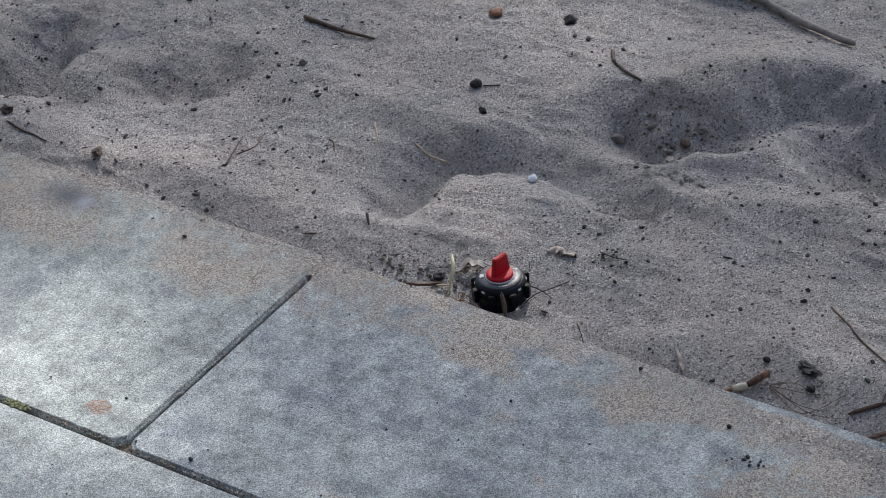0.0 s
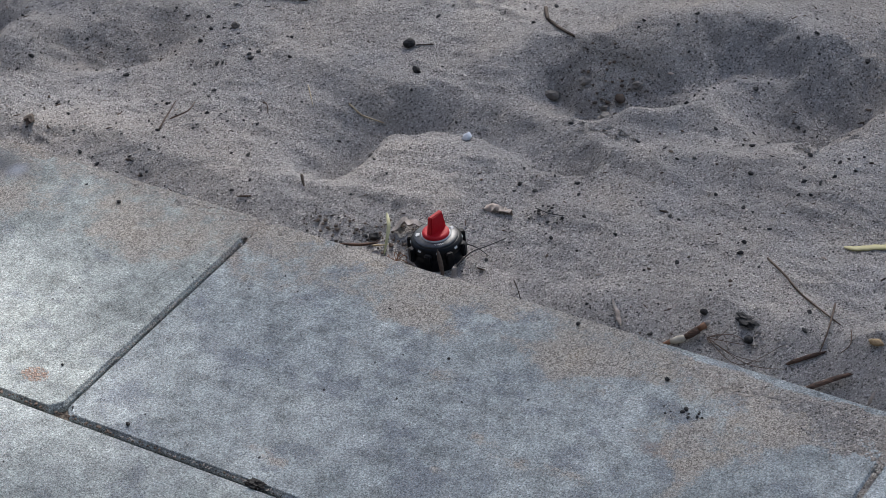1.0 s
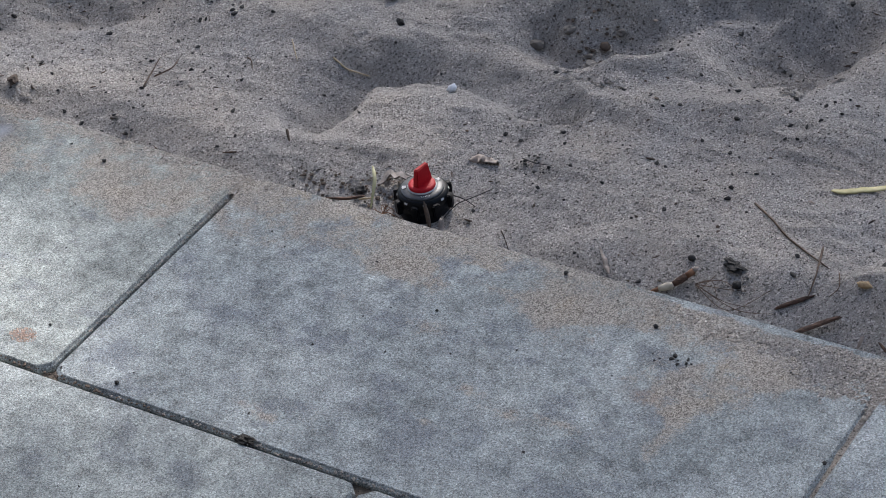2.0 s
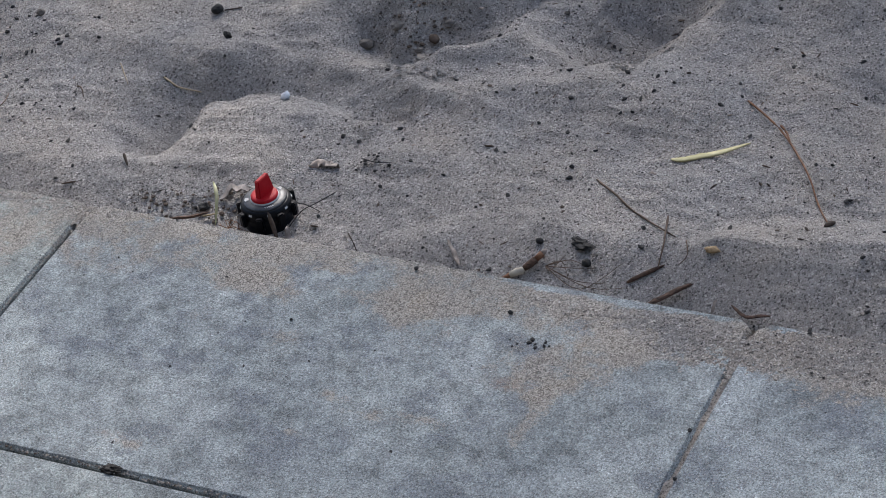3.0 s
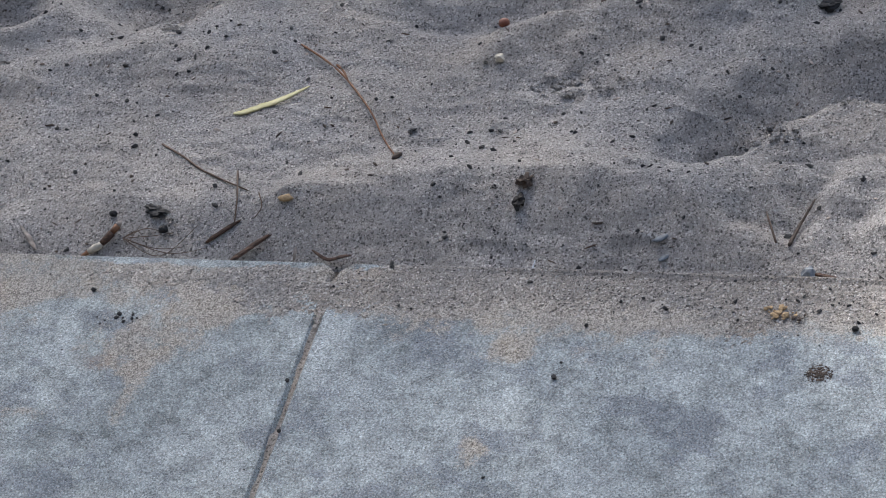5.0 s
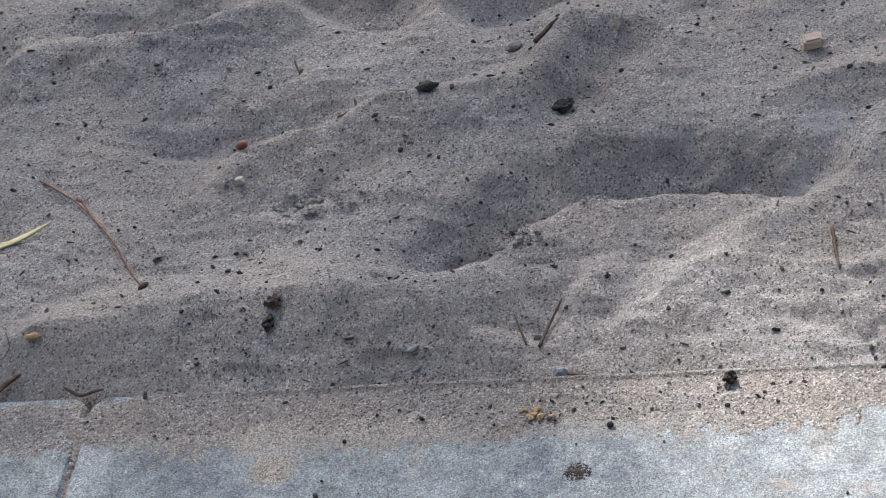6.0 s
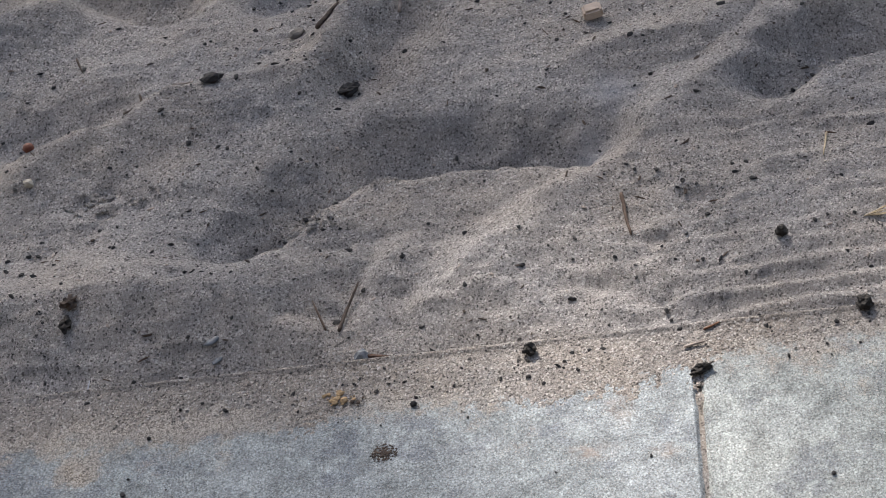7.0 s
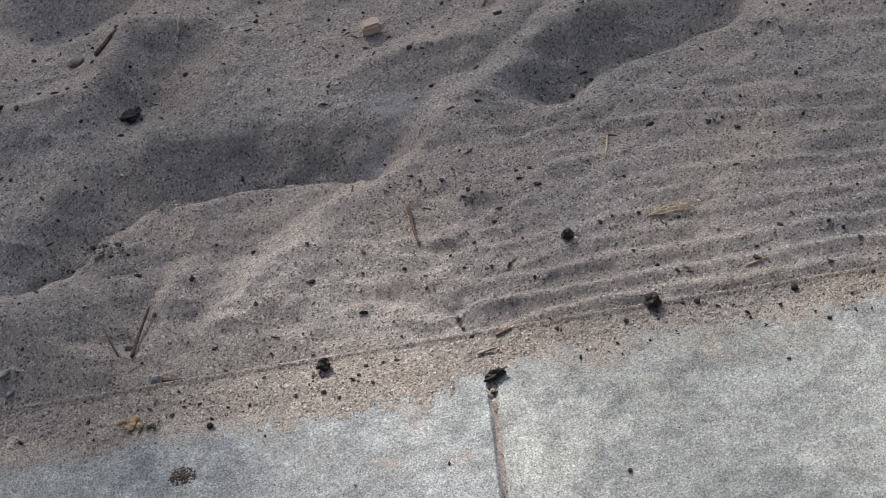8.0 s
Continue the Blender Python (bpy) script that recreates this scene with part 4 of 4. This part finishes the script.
pebble("dung_pellet", 1.270, 0.083, 0.0044, PELLET, "round black pellet on raked sand", "pellet", (1, 1, 0.95), 0.35, 33, 0.2, 3)
pebble("clod", 1.203, -0.052, 0.0046, PELLET, "dark fibrous clod at the joint's end", "clod", (1.5, 0.75, 0.65), 0.7, 34, 0.1, 3, turn=30)
pebble("charcoal", 0.822, 0.332, 0.0065, CHAR, "black charcoal lump on a sand ridge", "charcoal", (1.5, 0.8, 0.6), 0.4, 35, turn=10)
pebble("clod", 0.932, 0.325, 0.0068, CHAR, "dark crumbly clod in a hollow", "clod", (1.4, 0.9, 0.5), 0.6, 36, detail=3, turn=25)
pebble("seed", 0.674, 0.272, 0.0048, REDNUT, "round red-brown seed on the sand", "seed", (1, 1, 0.9), 0.1, 37)
pebble("stone", 0.677, 0.235, 0.0042, CREAM, "cream stone on the sand", "stone", (1, 0.9, 0.9), 0.3, 38)
pebble("stone", 0.886, 0.402, 0.0058, STONE, "flat light grey stone on the sand", "stone", (1.3, 0.9, 0.5), 0.3, 39)
pebble("stone", 0.956, 0.010, 0.0052, SLATE, "blue-grey stone at the slab edge", "stone", (1.1, 1, 0.8), 0.4, 40)
pebble("clod", 0.733, 0.076, 0.0046, BARK, "sandy brown clod on the slope", "clod", (1, 1.2, 0.7), 0.9, 41, 0.5, 3)
pebble("clod", 0.731, 0.060, 0.0042, PELLET, "dark sandy clod on the slope", "clod", (1, 1.3, 0.7), 0.9, 42, 0.5, 3)
pebble("shell_shard", 0.844, 0.032, 0.0052, SLATE, "flat slate-grey shard on the sand", "shard", (1.3, 0.6, 0.25), 0.3, 43, turn=35)
pebble("shell_shard", 0.848, 0.019, 0.0042, SLATE, "flat slate-grey shard on the sand", "shard", (1.3, 0.6, 0.25), 0.3, 44, turn=50)
stick("bark_curl", [(0.741, 0.334), (0.750, 0.330), (0.757, 0.337), (0.755, 0.348)], 0.0017, BARK, "curled dark strip of bark on the sand", "bark", wobble=0.5)
pebble("clod", 0.193, -0.2875, 0.0045, PELLET, "dark crumb wedged in the joint", "clod", (1.8, 0.8, 0.5), 0.8, 53, 0.6, 3, turn=5)
wood = new("wood_offcut", mesh_of("wood_offcut", block(0.017, 0.013, 0.010, Matrix.Identity(4), 0.0018, 0.9), PINE))
wood.matrix_world = pose(1.138, 0.374, on_sand(1.138, 0.374) + 0.005, 6, -4, 12)
tagged(wood, "pale sawn offcut of wood on the sand", "wood block")

# dark specks that can be told apart on the slabs
SPECKS = [(0.316, -0.012, 0.0021), (0.413, -0.042, 0.0022), (0.061, -0.275, 0.0022), (0.245, -0.095, 0.0014), (-0.133, -0.037, 0.0022), (0.792, -0.115, 0.0024),
          (0.805, -0.061, 0.0018), (0.998, -0.055, 0.0028), (1.285, -0.163, 0.0018), (1.423, -0.012, 0.0030), (0.596, -0.130, 0.0020), (0.604, -0.180, 0.0018), (1.353, -0.010, 0.0026)]
for k, (x, y, r) in enumerate(SPECKS):
    pebble("dark_grain", x, y, r, CHAR, "small dark grain lying on the slab", "grain", (1, 1, 0.8), 0.3, 60 + k, 0.15, 1)

# loose debris too fine to count
rng = np.random.default_rng(5)


def litter(name, count, spans, sizes, material, label, category, flat=0.7, long=1.6):
    """Many small angular bits as one mesh."""
    co, faces = [], []
    ball = bmesh.new()
    bmesh.ops.create_icosphere(ball, subdivisions=1, radius=1)
    base = np.array([v.co[:] for v in ball.verts])
    tri = [tuple(v.index for v in f.verts) for f in ball.faces]
    m = len(base)
    ball.free()
    x, y = rng.uniform(*spans[0], count), rng.uniform(*spans[1], count)
    clump = value_noise(x, y, 0.09, 41) + 0.6 * value_noise(x, y, 0.3, 42)
    keep = (clump + rng.uniform(-1, 1, count) > 0) & (np.hypot((x - 0.492) / 0.045, (y - 0.186) / 0.03) > 1) & (np.hypot(x - VALVE[0], y - VALVE[1]) > 0.028)
    x, y = x[keep], y[keep]
    z = np.where(y > 0, sand_height(x, y), 0.0005)
    r = sizes[0] * (sizes[1] / sizes[0]) ** (rng.uniform(0, 1, len(x)) ** 1.8)
    for k in range(len(x)):
        a, c = rng.uniform(0, 6.28), rng.uniform(1, long)
        p = base * (1 + 0.4 * rng.uniform(-1, 1, (m, 1))) * (r[k] * c, r[k] / c ** 0.5, r[k] * flat)
        p = p + rng.uniform(-0.2, 0.2, (m, 3)) * r[k]
        ca, sa = math.cos(a), math.sin(a)
        co += [(x[k] + u * ca - v * sa, y[k] + u * sa + v * ca, z[k] + w + r[k] * 0.3) for u, v, w in p]
        faces += [tuple(m * k + i for i in f) for f in tri]
    data = bpy.data.meshes.new(name)
    data.from_pydata(co, [], faces)
    data.materials.append(material)
    return tagged(new(name, data), label, category, kind="stuff")


def crumbs(name, x, y, rx, ry, count, size, material, label):
    """A patch of small crumbs lying together, as one mesh."""
    whole = bmesh.new()
    for k in range(count):
        f, d = rng.uniform(0, 6.28), rng.uniform(0, 1) ** 0.6
        r = size * (0.25 + 0.75 * rng.uniform(0, 1) ** 2) * (1.2 - 0.5 * d)
        px, py = x + rx * d * math.cos(f), y + ry * d * math.sin(f)
        one = lump(r, (1.2, 1, 0.6), 0.5, k, 1)
        one.transform(pose(px, py, on_sand(px, py) + (0.0012 if y > -0.06 else 0) + r * 0.25, 0, 0, 57 * k))
        data = bpy.data.meshes.new("crumb")
        one.to_mesh(data)
        one.free()
        whole.from_mesh(data)
        bpy.data.meshes.remove(data)
    return tagged(new(name, mesh_of(name, whole, material)), label, "crumbs")


crumbs("clay_crumbs", 0.943, -0.041, 0.012, 0.008, 26, 0.0034, OCHRE, "ochre crumbs of clay on the sandy slab edge")
crumbs("dark_crumbs", 0.978, -0.100, 0.010, 0.009, 300, 0.0011, BARK, "round patch of dark fine crumbs on the slab")
crumbs("moss_tuft", -0.111, -0.2880, 0.016, 0.0040, 150, 0.0018, MOSS, "tuft of dry greenish moss in the joint")
crumbs("red_crumbs", -0.047, -0.258, 0.013, 0.009, 420, 0.0010, PINKCLAY, "patch of reddish crumbs on the slab")
crumbs("dark_crumbs", 0.955, -0.046, 0.010, 0.006, 22, 0.0016, BARK, "dark crumbs beside ochre clay")
crumbs("dark_crumbs", 0.440, -0.070, 0.018, 0.010, 16, 0.0022, CHAR, "dark crumbs on the sandy slab")
crumbs("dark_crumbs", 0.105, 0.030, 0.028, 0.018, 60, 0.0026, BARK, "dark soil crumbs beside the valve")
crumbs("dark_crumbs", 0.055, 0.024, 0.045, 0.016, 70, 0.0024, BARK, "dark soil crumbs beside the slab edge")
crumbs("dark_crumbs", 0.160, 0.310, 0.045, 0.040, 80, 0.0024, BARK, "brown crumbs in a sandy hollow")
crumbs("dark_crumbs", 0.215, 0.105, 0.020, 0.012, 26, 0.0020, CHAR, "dark crumbs on the sand")
for x in (-0.45, 0.0, 0.3):
    tagged(crumbs("joint_crumbs", x, -DEEP + JOINT / 2, 0.26, 0.0026, 300, 0.0014, SPILL if x else BARK, "sandy crumbs lying along the joint"), kind="stuff")
tagged(crumbs("joint_crumbs", 0.001, -0.150, 0.0020, 0.130, 170, 0.0013, SPILL, "sandy crumbs lying along the joint"), kind="stuff")


for x, y, rx, ry, count, size in ((0.905, 0.150, 0.030, 0.016, 60, 0.0042), (0.960, 0.196, 0.030, 0.010, 40, 0.0032), (0.200, 0.235, 0.040, 0.012, 50, 0.0030),
                                  (0.745, 0.212, 0.045, 0.022, 60, 0.0030), (0.380, 0.280, 0.020, 0.010, 30, 0.0030),
                                  (0.460, 0.030, 0.03, 0.012, 40, 0.0022)):
    tagged(crumbs("sand_clods", x, y, rx, ry, count, size, SAND, "crumbled clods of damp sand"), kind="stuff")
litter("dark_litter", 5200, ((-0.75, 1.65), (0.004, 0.75)), (0.0005, 0.0025), CHAR, "scattered specks of charcoal and bark on the sand", "litter")
litter("brown_litter", 1200, ((-0.75, 1.65), (0.004, 0.75)), (0.0006, 0.0021), BARK, "scattered brown bark crumbs on the sand", "litter", 0.5, 3.0)
litter("pale_litter", 900, ((-0.75, 1.65), (0.004, 0.75)), (0.0006, 0.0018), PALE, "scattered pale shell and straw grains", "litter", 0.5, 2.4)
litter("straw_litter", 420, ((-0.75, 1.65), (0.004, 0.75)), (0.0007, 0.0013), TWIG, "scattered short stalks and root bits", "litter", 0.8, 7.0)
litter("slab_litter", 620, ((-0.75, 1.65), (-0.45, -0.004)), (0.0005, 0.0012), CHAR, "scattered dark grains on the slabs", "litter")
litter("edge_litter", 420, ((0.6, 1.65), (-0.05, 0.0)), (0.0005, 0.0020), CHAR, "dark crumbs along the sandy slab edge", "litter")


# ---- unseen tree, added to shade the place ----
def tree():
    """An unseen tall tree added behind the sand; its crown lets the sun through in flecks."""
    rnd = np.random.default_rng(11)
    root = new("shade_tree")
    root.location = (-3.0, 11.2, 0)
    tagged(root, "unseen tall leafy tree added to shade the sand", "tree")
    line = [(0.25 * math.sin(k * 0.7), 0.2 * math.cos(k * 0.9) - 0.2, -0.1 + k * 0.8) for k in range(10)]
    part("trunk", tube(line, [0.30 - 0.024 * k for k in range(10)], 14, 0.15), BARK, root, smooth=True)
    for k in range(11):
        a, z = k * 2.4, 4.0 + 0.3 * k
        end = Vector((2.6 * math.cos(a), 2.6 * math.sin(a), z + 0.5))
        start = Vector((0.1, -0.1, z))
        part("limb", tube([start, start.lerp(end, 0.35) + Vector((0, 0, 0.3)), start.lerp(end, 0.7) + Vector((0, 0, 0.25)), end], [0.10, 0.07, 0.045, 0.02], 8, 0.2, k), BARK, root, smooth=True)
    # openings of the crown, where the sun reaches the ground: place, reach and how open
    open_at = [(1.10, 0.02, 0.15, 0.10, 1.0), (1.16, -0.12, 0.15, 0.11, 0.95), (0.13, 0.065, 0.16, 0.05, 0.5), (-0.13, -0.27, 0.22, 0.13, 1.0), (0.13, -0.24, 0.15, 0.07, 0.35), (-0.20, 0.00, 0.20, 0.14, 0.45),
               (-0.03, 0.40, 0.16, 0.09, 0.55), (0.05, 0.060, 0.11, 0.035, 0.75), (1.42, 0.02, 0.16, 0.07, 0.6), (1.38, 0.08, 0.18, 0.06, 0.3), (1.46, -0.13, 0.22, 0.12, 0.9)]
    n = 175000
    high = rnd.uniform(6.2, 8.4, n)
    gx, gy = rnd.uniform(-2.0, 3.0, n), rnd.uniform(-1.7, 2.1, n)
    lx, ly = gx + SUN.x / SUN.z * high, gy + SUN.y / SUN.z * high
    shut = np.ones(n)
    for cx, cy, rx, ry, k in open_at:
        shut *= 1 - k * np.exp(-(((gx - cx) / rx) ** 2 + ((gy - cy) / ry) ** 2) ** 1.5)
    out = np.hypot((gx - 0.5) / 2.4, (gy - 0.2) / 1.8)
    keep = (rnd.uniform(0, 1, n) < shut) & (out < 1 + 0.12 * np.sin(5 * np.arctan2(gy, gx)))
    ring = 24000
    wide_x, wide_y, wide_z = rnd.uniform(-5.5, 6.5, ring), rnd.uniform(-4.0, 5.5, ring), rnd.uniform(6.0, 8.8, ring)
    far = np.hypot((wide_x - 0.5) / 2.4, (wide_y - 0.2) / 1.8)
    edge = np.hypot((wide_x - 0.5) / 6.0, (wide_y - 0.7) / 4.8) < 0.9 + 0.1 * np.sin(7 * np.arctan2(wide_y, wide_x))
    rest = (far > 0.92) & edge & (value_noise(wide_x, wide_y, 0.8, 51) > -0.45)
    size = np.concatenate([rnd.uniform(0.010, 0.016, keep.sum()), rnd.uniform(0.05, 0.09, rest.sum())])
    lx = np.concatenate([lx[keep], (wide_x + SUN.x / SUN.z * wide_z)[rest]]) + 3.0
    ly = np.concatenate([ly[keep], (wide_y + SUN.y / SUN.z * wide_z)[rest]]) - 11.2
    high = np.concatenate([high[keep], wide_z[rest]])
    m = len(lx)
    spin, tip, lean = rnd.uniform(0, 6.28, m), rnd.uniform(-0.6, 0.6, m), rnd.uniform(-0.6, 0.6, m)
    shape = np.array([(-1.3, 0.0), (-0.3, 0.5), (1.3, 0.0), (-0.3, -0.5)])
    u, v = shape[None, :, 0] * size[:, None], shape[None, :, 1] * size[:, None]
    c, s = np.cos(spin)[:, None], np.sin(spin)[:, None]
    x, y = u * c - v * s, u * s + v * c
    z = x * tip[:, None] + y * lean[:, None]
    co = np.stack([lx[:, None] + x, ly[:, None] + y, high[:, None] + z], -1).reshape(-1, 3)
    data = bpy.data.meshes.new("crown")
    data.from_pydata(co.tolist(), [], (np.arange(4 * m).reshape(-1, 4)).tolist())
    data.materials.append(FOLIAGE)
    crown = new("crown", data)
    crown.parent = root


tree()

# alike things that lie scattered belong together
GROUPS = {"pellet": "black pellets", "charcoal": "charcoal lumps", "stone": "stones on the sand", "clod": "clods", "grain": "dark grains on the slabs",
          "twig": "twigs on the sand", "root": "root fibres", "bark": "bark pieces", "straw": "straws", "splinter": "splinters", "stick": "sticks on the sand", "shard": "slate shards", "crumbs": "crumb patches"}
for ob in list(scene.objects):
    if ob.parent is None and ob.get("category") in GROUPS and ob.get("kind") != "stuff":
        tagged(ob, group=GROUPS[ob["category"]])
